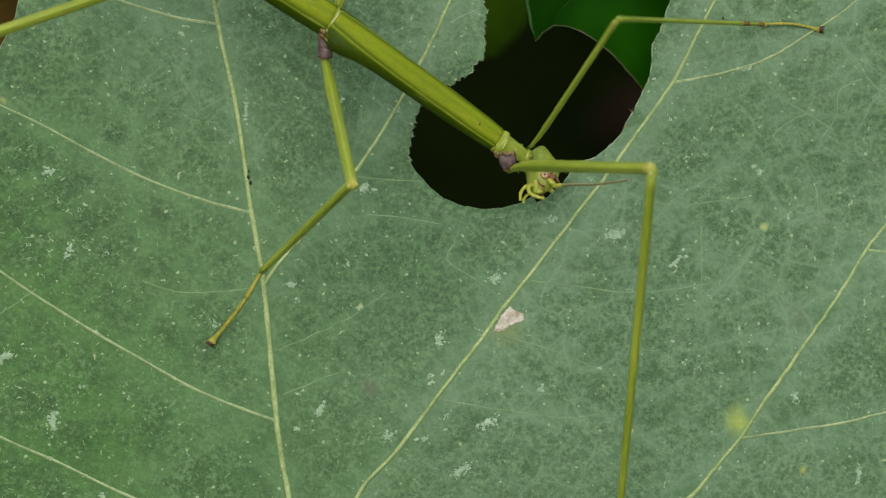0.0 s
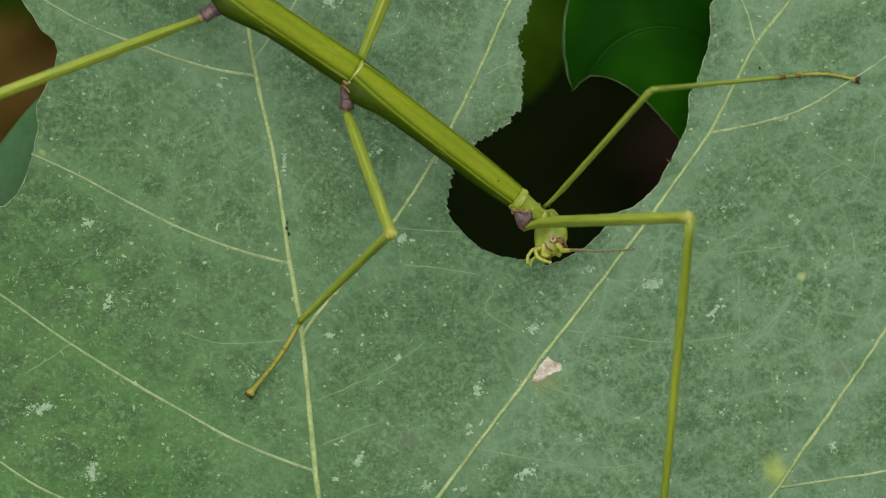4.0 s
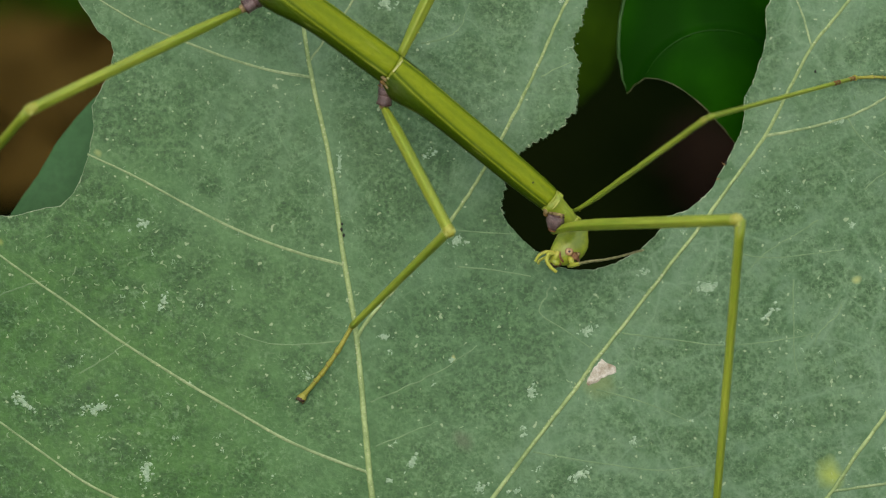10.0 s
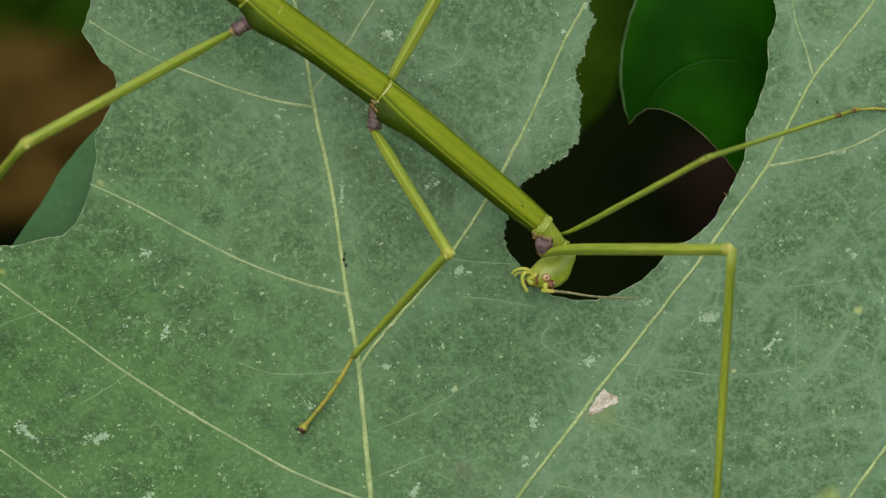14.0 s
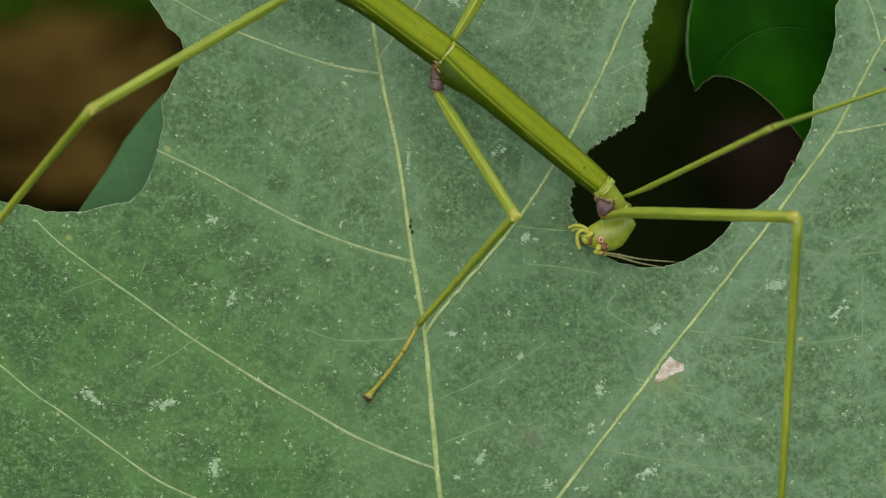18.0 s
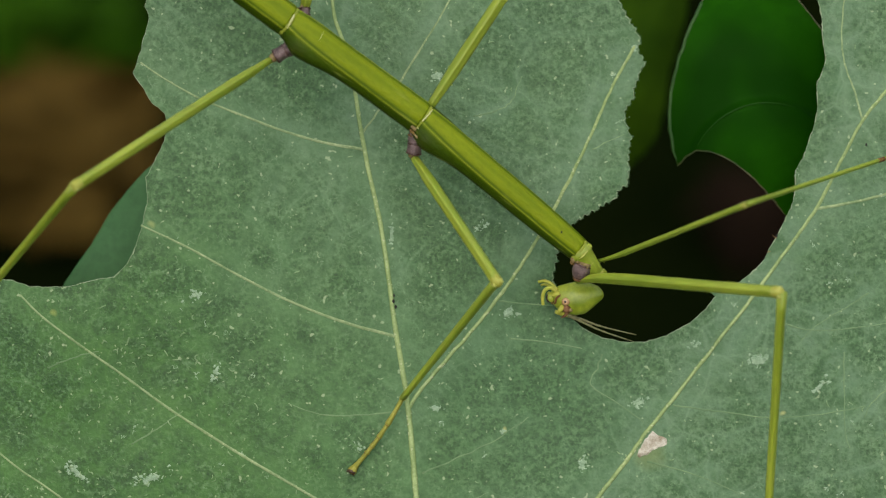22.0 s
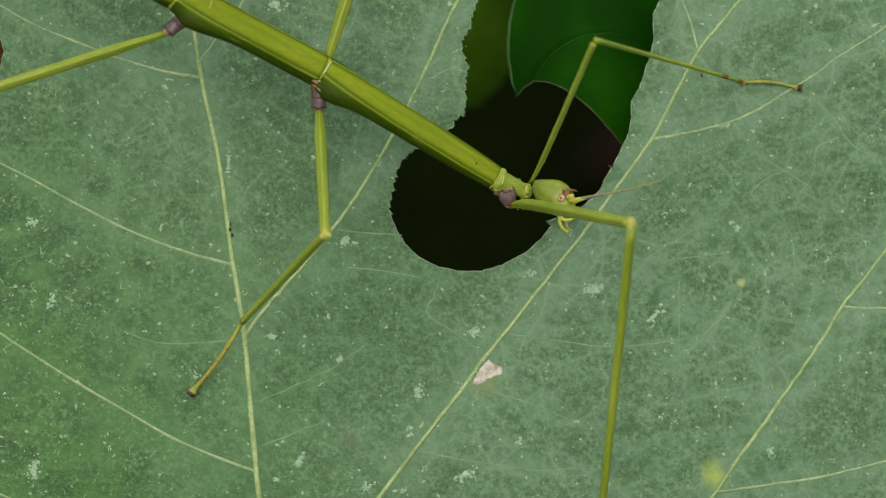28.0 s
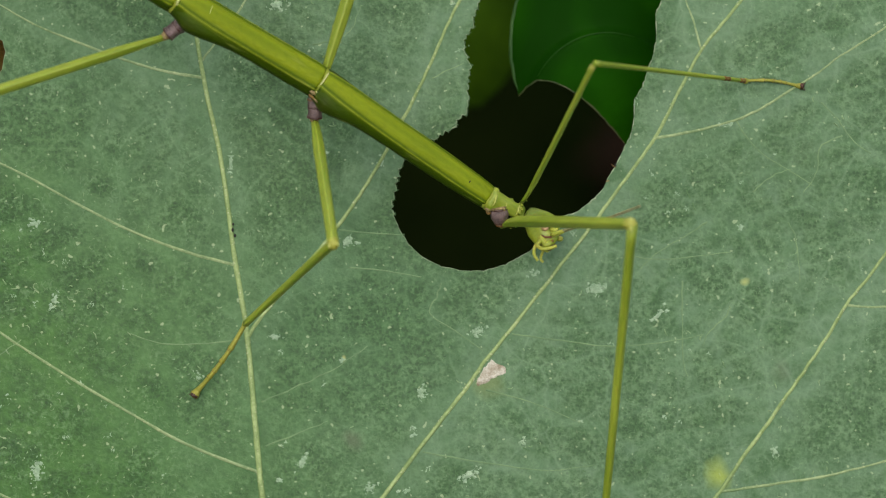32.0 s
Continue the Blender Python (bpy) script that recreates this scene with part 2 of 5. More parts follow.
def plain(name, dark, light, scale, rough=0.5, bump=0.25, gloss=0.5, stretch=None, through=0.0, fleck=None, distance=0.0001):
    n = Nodes(name)
    v = n.stretch(*stretch) if stretch else n.c
    a = n.noise(scale, 4.0, 0.6, v)
    b = n.noise(scale * 6.3, 3.0, 0.6, v)
    colour = n.mix(n.ramp(a, (0.3, 0.0), (0.7, 1.0)), dark, light)
    colour = n.mix(n.ramp(b, (0.35, 0.35), (0.6, 0.0)), colour, tuple(c * 0.65 for c in dark))
    if fleck:
        colour = n.mix(n.ramp(n.noise(scale * 9, 1.0, 0.5, v), (0.70, 0.0), (0.74, 0.7)), colour, fleck)
    return n.done(colour, rough, n.math("ADD", a, b), bump, distance, gloss, through)


def make_vein(name, dark, light, foot_shade, fleck=(0.42, 0.46, 0.26)):
    """A rib: a pale uneven crest, its side shade painted as a deeper green foot on both sides, fine cross wrinkles."""
    n = Nodes(name)
    rim = n.t.nodes.new("ShaderNodeAttribute")
    rim.attribute_name = "rim"
    a, b, c = n.noise(420.0, 4.0, 0.6), n.noise(2400.0, 3.0, 0.6), n.noise(130.0, 2.0)
    colour = n.mix(n.ramp(n.math("ADD", n.math("MULTIPLY", a, 0.6), n.math("MULTIPLY", b, 0.4)), (0.38, 0.0), (0.62, 1.0)), dark, light)
    edge = n.math("ADD", rim.outputs["Fac"], n.math("ADD", n.math("MULTIPLY", n.math("SUBTRACT", b, 0.5), 0.9), n.math("MULTIPLY", n.math("SUBTRACT", c, 0.5), 1.1)))
    colour = n.mix(n.ramp(edge, (0.30, 0.0), (0.75, 0.9)), colour, foot_shade)
    colour = n.mix(n.ramp(n.noise(3200.0, 1.0), (0.64, 0.0), (0.70, 0.7)), colour, fleck)
    return n.done(colour, 0.55, n.math("ADD", a, b), 0.5, 0.0001, 0.35)


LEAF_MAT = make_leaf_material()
EDGE_MAT = plain("bitten_edge", (0.10, 0.18, 0.075), (0.36, 0.41, 0.26), 500.0, 0.8, 0.3, 0.2)
VEIN_MAT = make_vein("pale_vein", (0.126, 0.202, 0.072), (0.285, 0.362, 0.165), (0.058, 0.125, 0.036), (0.36, 0.41, 0.20))
MAIN_MAT = make_vein("yellowish_vein", (0.158, 0.236, 0.068), (0.315, 0.405, 0.155), (0.080, 0.150, 0.040))
WEB_MAT = plain("web_vein", (0.042, 0.108, 0.026), (0.084, 0.165, 0.054), 260.0, 0.6, 0.3, 0.3)
FAINT_MAT = plain("faint_vein", (0.082, 0.162, 0.058), (0.168, 0.262, 0.110), 260.0, 0.55, 0.3, 0.4)
FLECK_MAT = plain("pale_fleck", (0.12, 0.215, 0.085), (0.27, 0.37, 0.19), 1500.0, 0.8, 0.4, 0.2)
SCAR_MAT = plain("dry_scar", (0.22, 0.175, 0.100), (0.70, 0.68, 0.56), 800.0, 0.95, 0.9, 0.1)
SCUFF_MAT = plain("pale_scuff", (0.17, 0.28, 0.15), (0.37, 0.48, 0.32), 1500.0, 0.8, 0.4, 0.2)


def make_glossy():
    n = Nodes("glossy_leaf")
    a, b = n.noise(75.0, 2.0, 0.5), n.noise(500.0, 3.0)
    colour = n.mix(n.ramp(a, (0.42, 0.0), (0.62, 1.0)), (0.0040, 0.030, 0.0006), (0.0092, 0.062, 0.0010))
    colour = n.mix(n.ramp(b, (0.4, 0.3), (0.6, 0.0)), colour, (0.004, 0.034, 0.0008))
    return n.done(colour, 0.40, b, 0.12, 0.0001, 0.012)


GLOSSY_MAT = make_glossy()
MARGIN_MAT = plain("leaf_margin", (0.022, 0.070, 0.012), (0.050, 0.115, 0.028), 260.0, 0.5, 0.2, 0.2)
FOLD_MAT = plain("leaf_fold", (0.008, 0.044, 0.002), (0.014, 0.060, 0.005), 260.0, 0.5, 0.2, 0.1)
GLOSSY_RIM = plain("glossy_leaf_rim", (0.030, 0.050, 0.010), (0.140, 0.125, 0.060), 260.0, 0.5, 0.2, 0.4)
BLUE_LEAF = plain("bluish_leaf", (0.032, 0.100, 0.030), (0.050, 0.130, 0.046), 150.0, 0.6, 0.2, 0.15)
OLIVE_MAT = plain("olive_leaf", (0.014, 0.040, 0.0004), (0.032, 0.072, 0.0008), 60.0, 0.8, 0.2, 0.05)


def make_skin():
    """The body: a light back, a dark groove above a pale keel, and a deeper green flank, all streaked lengthwise.
    Groove and flank hold part of their shade in the colour.
    """
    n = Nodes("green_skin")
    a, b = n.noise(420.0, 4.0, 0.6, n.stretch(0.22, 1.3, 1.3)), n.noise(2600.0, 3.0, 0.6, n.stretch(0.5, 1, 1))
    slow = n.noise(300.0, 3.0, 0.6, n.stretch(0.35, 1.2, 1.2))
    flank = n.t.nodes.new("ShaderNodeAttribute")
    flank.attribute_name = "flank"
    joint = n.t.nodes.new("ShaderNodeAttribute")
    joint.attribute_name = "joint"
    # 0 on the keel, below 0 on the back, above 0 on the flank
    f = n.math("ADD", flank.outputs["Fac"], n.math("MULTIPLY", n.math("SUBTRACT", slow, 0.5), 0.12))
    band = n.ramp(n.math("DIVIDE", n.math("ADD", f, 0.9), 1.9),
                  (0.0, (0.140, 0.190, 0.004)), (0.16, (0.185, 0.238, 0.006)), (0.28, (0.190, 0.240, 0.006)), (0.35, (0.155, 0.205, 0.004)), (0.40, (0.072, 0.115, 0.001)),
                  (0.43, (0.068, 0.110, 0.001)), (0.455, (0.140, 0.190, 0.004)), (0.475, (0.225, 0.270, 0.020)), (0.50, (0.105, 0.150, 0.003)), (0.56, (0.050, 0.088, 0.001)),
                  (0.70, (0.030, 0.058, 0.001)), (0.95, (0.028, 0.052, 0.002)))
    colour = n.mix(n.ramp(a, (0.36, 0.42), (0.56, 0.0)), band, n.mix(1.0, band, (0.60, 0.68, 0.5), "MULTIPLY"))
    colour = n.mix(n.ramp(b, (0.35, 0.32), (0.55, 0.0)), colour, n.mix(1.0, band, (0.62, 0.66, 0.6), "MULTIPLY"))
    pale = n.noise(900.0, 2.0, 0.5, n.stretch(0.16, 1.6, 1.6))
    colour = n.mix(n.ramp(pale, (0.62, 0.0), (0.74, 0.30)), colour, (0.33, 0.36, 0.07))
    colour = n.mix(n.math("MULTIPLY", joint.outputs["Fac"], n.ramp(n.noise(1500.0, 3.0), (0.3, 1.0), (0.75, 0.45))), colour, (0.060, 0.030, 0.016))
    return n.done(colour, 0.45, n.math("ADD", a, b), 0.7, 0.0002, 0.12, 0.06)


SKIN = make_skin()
SKIN_HEAD = plain("head_skin", (0.125, 0.188, 0.006), (0.305, 0.358, 0.030), 380.0, 0.36, 0.25, 0.5, None, 0.1)
LEG_SKIN = plain("leg_skin", (0.160, 0.228, 0.012), (0.305, 0.365, 0.036), 380.0, 0.42, 0.3, 0.45, (0.2, 1.5, 1.5), 0.08)
RIDGE_MAT = plain("pale_ridge", (0.30, 0.34, 0.05), (0.46, 0.48, 0.12), 700.0, 0.5, 0.3, 0.4)
SPECK_MAT = plain("dark_speck", (0.012, 0.014, 0.010), (0.035, 0.035, 0.025), 2500.0, 0.8, 0.5, 0.2)
COLLAR_MAT = plain("pale_collar", (0.18, 0.23, 0.012), (0.31, 0.345, 0.04), 700.0, 0.5, 0.3, 0.35)
KNEE_MAT = plain("tan_knee", (0.25, 0.27, 0.022), (0.42, 0.42, 0.09), 900.0, 0.5, 0.4, 0.3, fleck=(0.22, 0.12, 0.04))
SEAM_MAT = plain("cream_seam", (0.40, 0.42, 0.14), (0.66, 0.66, 0.34), 1500.0, 0.5, 0.3, 0.3)
RED_MAT = plain("red_brown_patch", (0.10, 0.035, 0.012), (0.26, 0.13, 0.04), 1500.0, 0.5, 0.3, 0.3)
COXA_MAT = plain("purple_brown_joint", (0.016, 0.008, 0.007), (0.225, 0.155, 0.138), 1000.0, 0.40, 0.9, 0.45, fleck=(0.36, 0.27, 0.18))
BROWN_MAT = plain("brown_joint", (0.11, 0.05, 0.015), (0.27, 0.17, 0.045), 1500.0, 0.55, 0.4, 0.3)
TARSUS_MAT = plain("tan_foot", (0.19, 0.20, 0.018), (0.34, 0.33, 0.055), 900.0, 0.55, 0.4, 0.3, fleck=(0.12, 0.05, 0.02))
CLAW_MAT = plain("dark_claw", (0.03, 0.012, 0.006), (0.09, 0.035, 0.02), 1500.0, 0.4, 0.3, 0.4)
EYE_MAT = plain("cream_eye", (0.34, 0.19, 0.075), (0.58, 0.40, 0.20), 2500.0, 0.22, 0.1, 0.6)
PUPIL_MAT = plain("dark_pupil", (0.02, 0.008, 0.005), (0.05, 0.02, 0.012), 2500.0, 0.2, 0.1, 0.6)
PALP_MAT = plain("yellow_palp", (0.28, 0.31, 0.025), (0.46, 0.46, 0.065), 900.0, 0.45, 0.25, 0.4, None, 0.1)
TAN_MAT = plain("tan_patch", (0.125, 0.085, 0.028), (0.33, 0.255, 0.105), 1500.0, 0.5, 0.4, 0.3)
CREST_MAT = plain("red_brown_crest", (0.08, 0.030, 0.012), (0.27, 0.145, 0.06), 1800.0, 0.6, 0.5, 0.2)
ANTENNA_MAT = plain("antenna_skin", (0.13, 0.13, 0.045), (0.32, 0.31, 0.15), 3000.0, 0.6, 0.3, 0.3)
STEM_MAT = plain("green_stem", (0.08, 0.12, 0.03), (0.14, 0.19, 0.05), 200.0, 0.55, 0.3, 0.4, (1, 1, 0.2))
# the ground's deep shade is put into this near-black base colour
HUMUS_MAT = plain("shaded_humus", (0.0021, 0.0041, 0.0008), (0.0048, 0.0075, 0.0014), 9.0, 1.0, 0.6, 0.0, distance=0.02)
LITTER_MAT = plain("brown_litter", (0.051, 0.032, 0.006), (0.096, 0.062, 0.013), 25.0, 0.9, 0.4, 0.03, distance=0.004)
# red-brown dead leaves, darkened in colour to look shaded
RED_LITTER = plain("shaded_red_litter", (0.0065, 0.0042, 0.0022), (0.013, 0.0078, 0.0045), 25.0, 0.9, 0.4, 0.02, distance=0.004)
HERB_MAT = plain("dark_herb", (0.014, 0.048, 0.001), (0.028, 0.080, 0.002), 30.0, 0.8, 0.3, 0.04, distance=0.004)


# ---- mesh helpers ----
def mesh_of(name, bm, *materials):
    me = bpy.data.meshes.new(name)
    bm.normal_update()
    bm.to_mesh(me)
    bm.free()
    for m in materials:
        me.materials.append(m)
    for p in me.polygons:
        p.use_smooth = True
    return me


def part(name, bm, material, parent, label="", m=None):
    """Links a bmesh as one mesh object under a thing or a part."""
    ob = new(name, mesh_of(name, bm, *(material if isinstance(material, tuple) else (material,))))
    ob.parent = parent
    if m is not None:
        ob.matrix_basis = m
    if label:
        ob["label"] = label
    return ob


def thing(name, label, category, m=None, group="", kind=""):
    ob = new(name)
    ob.empty_display_size = 0.002
    if m is not None:
        ob.matrix_world = m
    return tagged(ob, label, category, group, kind)


def tube(points, radii, seg=12, cross=(1.0, 1.0), up=(0, 0, 1), bm=None, shape=None, cap=True):
    """A skin round a line of places. radii: one for each place; cross: its width and height; shape: the radius by the angle round the line."""
    bm = bm or bmesh.new()
    pts = [Vector(p) for p in points]
    rings = []
    for i, p in enumerate(pts):
        d = (pts[min(i + 1, len(pts) - 1)] - pts[max(i - 1, 0)]).normalized()
        side = Vector(up).cross(d)
        if side.length < 1e-6:
            side = Vector((0, 1, 0)).cross(d)
        side.normalize()
        top = d.cross(side).normalized()
        ring = []
        for k in range(seg):
            a = 2 * math.pi * k / seg
            r = radii[i] * (shape(a, i / (len(pts) - 1)) if shape else 1.0)
            ring.append(bm.verts.new(p + side * (math.cos(a) * r * cross[0]) + top * (math.sin(a) * r * cross[1])))
        rings.append(ring)
    for a, b in zip(rings, rings[1:]):
        for k in range(seg):
            bm.faces.new((a[k], a[(k + 1) % seg], b[(k + 1) % seg], b[k]))
    if cap:
        bm.faces.new(rings[0][::-1])
        bm.faces.new(rings[-1])
    return bm


def spline(points, steps=8):
    """Catmull-Rom places between the points given."""
    pts = [Vector(p) for p in points]
    out = []
    for i in range(len(pts) - 1):
        a, b, c, d = pts[max(i - 1, 0)], pts[i], pts[i + 1], pts[min(i + 2, len(pts) - 1)]
        for k in range(steps):
            s = k / steps
            out.append(0.5 * (2 * b + (c - a) * s + (2 * a - 5 * b + 4 * c - d) * s * s + (3 * b - a - 3 * c + d) * s ** 3))
    return out + [pts[-1]]


def blob(radius, scale=(1, 1, 1), at=(0, 0, 0), bm=None, rough=0.0, seg=16):
    bm = bm or bmesh.new()
    made = bmesh.ops.create_uvsphere(bm, u_segments=seg, v_segments=max(6, seg // 2 + 2), radius=1.0)["verts"]
    for v in made:
        d = v.co.copy()
        k = 1 + rough * noise.noise(d * 2.3 + Vector(at) * 900)
        v.co = Vector(at) + Vector((d.x * scale[0], d.y * scale[1], d.z * scale[2])) * radius * k
    return bm


# ---- the host leaf ----
def relief(x, y):
    """How far the leaf's face stands off its plane, in plan units."""
    p = Vector((x * 0.0032, y * 0.0032, 0.0))
    h = 9.0 * noise.noise(p) + 4.0 * noise.noise(p * 2.7 + Vector((5, 3, 1)))
    far = max(0.0, math.hypot((x - 800) / 1000, (y - 450) / 700) - 1.15)
    return h - 90 * far * far


def leaf_spot(x, y, h=0.0):
    return P(x, y, relief(x, y) + h)


def rough_line(points, step, jag, seed):
    """A closed or open outline, cut into short steps with a bitten unevenness; a coarse one also gets small teeth."""
    rnd = random.Random(seed)
    out, gone = [], 0.0
    for (x0, y0), (x1, y1) in zip(points, points[1:]):
        far = math.hypot(x1 - x0, y1 - y0)
        n = max(1, int(far / step))
        for k in range(n):
            s = k / n
            if jag > 2:
                # a bite every few millimetres, with a sharp lower lip
                place = (gone + far * s) / 15.0 + 0.8 * noise.noise(Vector(((gone + far * s) * 0.02, seed, 0)))
                deep = 5.0 * (place - math.floor(place)) ** 1.3 - 2.0 + rnd.uniform(-0.5, 0.5)
                out.append((x0 + (x1 - x0) * s + (y1 - y0) / far * deep, y0 + (y1 - y0) * s - (x1 - x0) / far * deep))
                continue
            out.append((x0 + (x1 - x0) * s + rnd.uniform(-jag, jag), y0 + (y1 - y0) * s + rnd.uniform(-jag, jag)))
        gone += far
    return out + [points[-1]]


# the bitten bay on one flank, then the lobe, the bitten slot and the second lobe
BAY = [(-250, 250), (-190, 330), (-110, 380), (-53, 388), (-23, 398), (7, 399), (47, 398), (97, 385), (127, 380), (147, 363), (162, 338),
       (177, 293), (187, 243), (184, 203), (202, 168), (215, 138), (222, 108), (217, 88), (193, 70), (179, 46), (160, 17), (174, -27),
       (188, -82), (180, -102), (186, -125)]
LOBE_TOP = [(186, -125), (260, -260), (420, -420), (640, -480), (860, -400), (960, -260), (1021, -117)]
SLOT_A = [(1021, -117), (1032, -92), (1054, -57), (1060, -45), (1055, -25), (1069, -4), (1059, 13), (1050, 38), (1047, 58), (1034, 78),
          (1032, 98), (1045, 128), (1039, 153), (1040, 183), (1039, 208), (1022, 223), (1017, 238), (1002, 243), (987, 255), (977, 258),
          (962, 268), (947, 278), (929, 293), (919, 311), (912, 346), (906, 376), (909, 394)]
SLOT_FLOOR = [(909, 394), (919, 418), (936, 446), (961, 469), (994, 485), (1036, 493), (1070, 492), (1110, 481), (1150, 459), (1180, 432), (1196, 411)]
SLOT_B = [(1196, 411), (1186, 402), (1234, 388), (1259, 370), (1284, 343), (1292, 326), (1304, 306), (1319, 275), (1331, 253), (1338, 221),
          (1339, 186), (1352, 163), (1362, 133), (1374, 98), (1377, 68), (1375, 33), (1384, 13), (1392, -12), (1385, -57), (1384, -87), (1377, -117)]
RIGHT_TOP = [(1377, -117), (1400, -240), (1480, -400), (1640, -500), (1860, -420), (2030, -180), (2120, 150), (2090, 520), (1990, 860), (1800, 1130),
             (1480, 1330), (1120, 1400), (820, 1330), (700, 1240), (560, 1320), (250, 1280), (-60, 1120), (-300, 860), (-380, 560), (-340, 360), (-250, 250)]
OLD_FLOOR = [(909, 394), (920, 411), (941, 435), (966, 457), (996, 470), (1036, 477), (1070, 476), (1106, 466), (1142, 446), (1172, 421), (1196, 411)]


def leaf_blade(outline, spacing, thick, seed, spot=None, ribs=None):
    """A sheet with a true thickness: its outline, a loose lattice of places inside it, and the cut edge."""
    from mathutils.geometry import delaunay_2d_cdt
    spot = spot or leaf_spot
    rnd = random.Random(seed)
    xs, ys = [p[0] for p in outline], [p[1] for p in outline]
    places = [Vector(p) for p in outline]
    y = min(ys)
    while y < max(ys):
        x = min(xs)
        while x < max(xs):
            places.append(Vector((x + rnd.uniform(-0.3, 0.3) * spacing, y + rnd.uniform(-0.3, 0.3) * spacing)))
            x += spacing
        y += spacing
    n = len(outline)
    edges = [(i, (i + 1) % n) for i in range(n)]
    co, ed, faces, *rest = delaunay_2d_cdt(places, edges, [], 1, 1e-4)
    # leave out crumbs that the bites have cut off
    root = list(range(len(co)))

    def top_of(i):
        while root[i] != i:
            root[i] = root[root[i]]
            i = root[i]
        return i
    for f in faces:
        for i in f[1:]:
            root[top_of(i)] = top_of(f[0])
    sizes = collections.Counter(top_of(f[0]) for f in faces)
    faces = [f for f in faces if top_of(f[0]) == sizes.most_common(1)[0][0]]
    bm = bmesh.new()
    layer = bm.verts.layers.float.new("vein") if ribs is not None else None
    top = [bm.verts.new(spot(v.x, v.y)) for v in co]
    low = [bm.verts.new(spot(v.x, v.y, -thick)) for v in co]
    if ribs is not None:
        # how near each place is to a rib: 1 on it, 0 far from it
        for v, a, b in zip(co, top, low):
            d = float(np.min(np.hypot(ribs[:, 0] - v.x, ribs[:, 1] - v.y) / ribs[:, 2]))
            a[layer] = b[layer] = math.exp(-d * d)
    count = {}
    for f in faces:
        a = sum(co[f[i]].x * co[f[(i + 1) % 3]].y - co[f[(i + 1) % 3]].x * co[f[i]].y for i in range(3))
        f = f if a < 0 else f[::-1]
        bm.faces.new([top[i] for i in f])
        bm.faces.new([low[i] for i in f[::-1]])
        for i in range(3):
            count[(f[i], f[(i + 1) % 3])] = 1
    for a, b in list(count):
        if (b, a) not in count:
            w = [bm.verts.new(v.co) for v in (top[b], top[a], low[a], low[b])]
            bm.faces.new(w).material_index = 1
    loose = [v for v in bm.verts if not v.link_faces]
    bmesh.ops.delete(bm, geom=loose, context="VERTS")
    return bm


def vein(points, r0, r1, sink=0.35, wander=1.0, seed=0):
    """A raised rib that follows the leaf's face and thins towards its end."""
    line = spline([(x, y, 0) for x, y in points], 10)
    n = len(line)
    out, radii = [], []
    for i, p in enumerate(line):
        w = wander * noise.noise(Vector((i * 0.35, seed * 7.1, 0.2)))
        out.append(leaf_spot(p.x + w, p.y + w * 0.6, -sink * (r0 + (r1 - r0) * i / n)))
        radii.append((r0 + (r1 - r0) * i / (n - 1)) * U * (1 + 0.12 * noise.noise(Vector((i * 0.6, seed, 3)))))
    bm = tube(out, radii, 10, (1.0, 0.8))
    layer = bm.verts.layers.float.new("rim")
    for i, v in enumerate(bm.verts):
        # 0 along the crest, 1 where the rib meets the blade
        v[layer] = abs(math.cos(2 * math.pi * (i % 10) / 10)) ** 2
    return bm


MAIN_VEINS = [
    ([(512, -330), (512, -117), (545, 0), (571, 152), (603, 300), (630, 484), (650, 603), (664, 750), (680, 900), (706, 1040), (735, 1190)][::-1], 7.4, 3.6),
    ([(653, 609), (675, 576), (725, 517), (775, 459), (825, 394), (861, 339), (897, 277), (935, 205), (972, 128), (999, 65), (1029, 5), (1051, -34)], 4.4, 3.2),
    ([(735, 1190), (814, 988), (884, 906), (984, 772), (1044, 695), (1069, 658), (1119, 596), (1184, 511), (1244, 434), (1284, 380), (1334, 311), (1374, 254),
      (1414, 176), (1455, 98), (1507, 33), (1570, -50), (1640, -180)], 4.9, 3.2),
    ([(760, 1200), (1100, 1180), (1290, 1090), (1404, 988), (1444, 941), (1494, 881), (1534, 821), (1574, 766), (1609, 716), (1644, 666), (1684, 606), (1719, 548),
      (1752, 506), (1830, 400), (1900, 280)], 4.9, 3.2),
]
SIDE_VEINS = [
    ([(571, 151), (507, 141), (427, 119), (347, 89), (277, 61), (217, 28), (172, -2)], 4.2, 2.2),
    ([(630, 484), (540, 460), (440, 422), (350, 377), (260, 328), (175, 288)], 4.4, 2.6),
    ([(674, 851), (604, 826), (524, 792), (438, 743), (358, 697), (290, 655), (219, 609), (140, 552), (70, 503), (0, 451), (-40, 412)], 4.6, 2.4),
    ([(720, 1110), (560, 1040), (424, 988), (364, 961), (284, 921), (184, 876), (95, 816), (7, 753), (-53, 712), (-160, 620)], 4.4, 2.4),
    ([(568, 122), (588, 94), (632, 34), (687, -54), (722, -117), (770, -220)], 3.6, 2.0),
    ([(1375, 254), (1444, 241), (1514, 222), (1564, 200), (1614, 168), (1664, 136), (1704, 106), (1790, 50), (1880, -40)], 4.0, 2.2),
    ([(1456, 98), (1442, 45), (1424, -7), (1419, -67), (1424, -125), (1440, -220)], 3.0, 1.6),
    ([(1495, 883), (1584, 870), (1664, 858), (1752, 838), (1840, 812), (1960, 760)], 4.0, 2.2),
    ([(1721, 550), (1762, 553), (1830, 548), (1950, 520)], 3.4, 2.0),
]
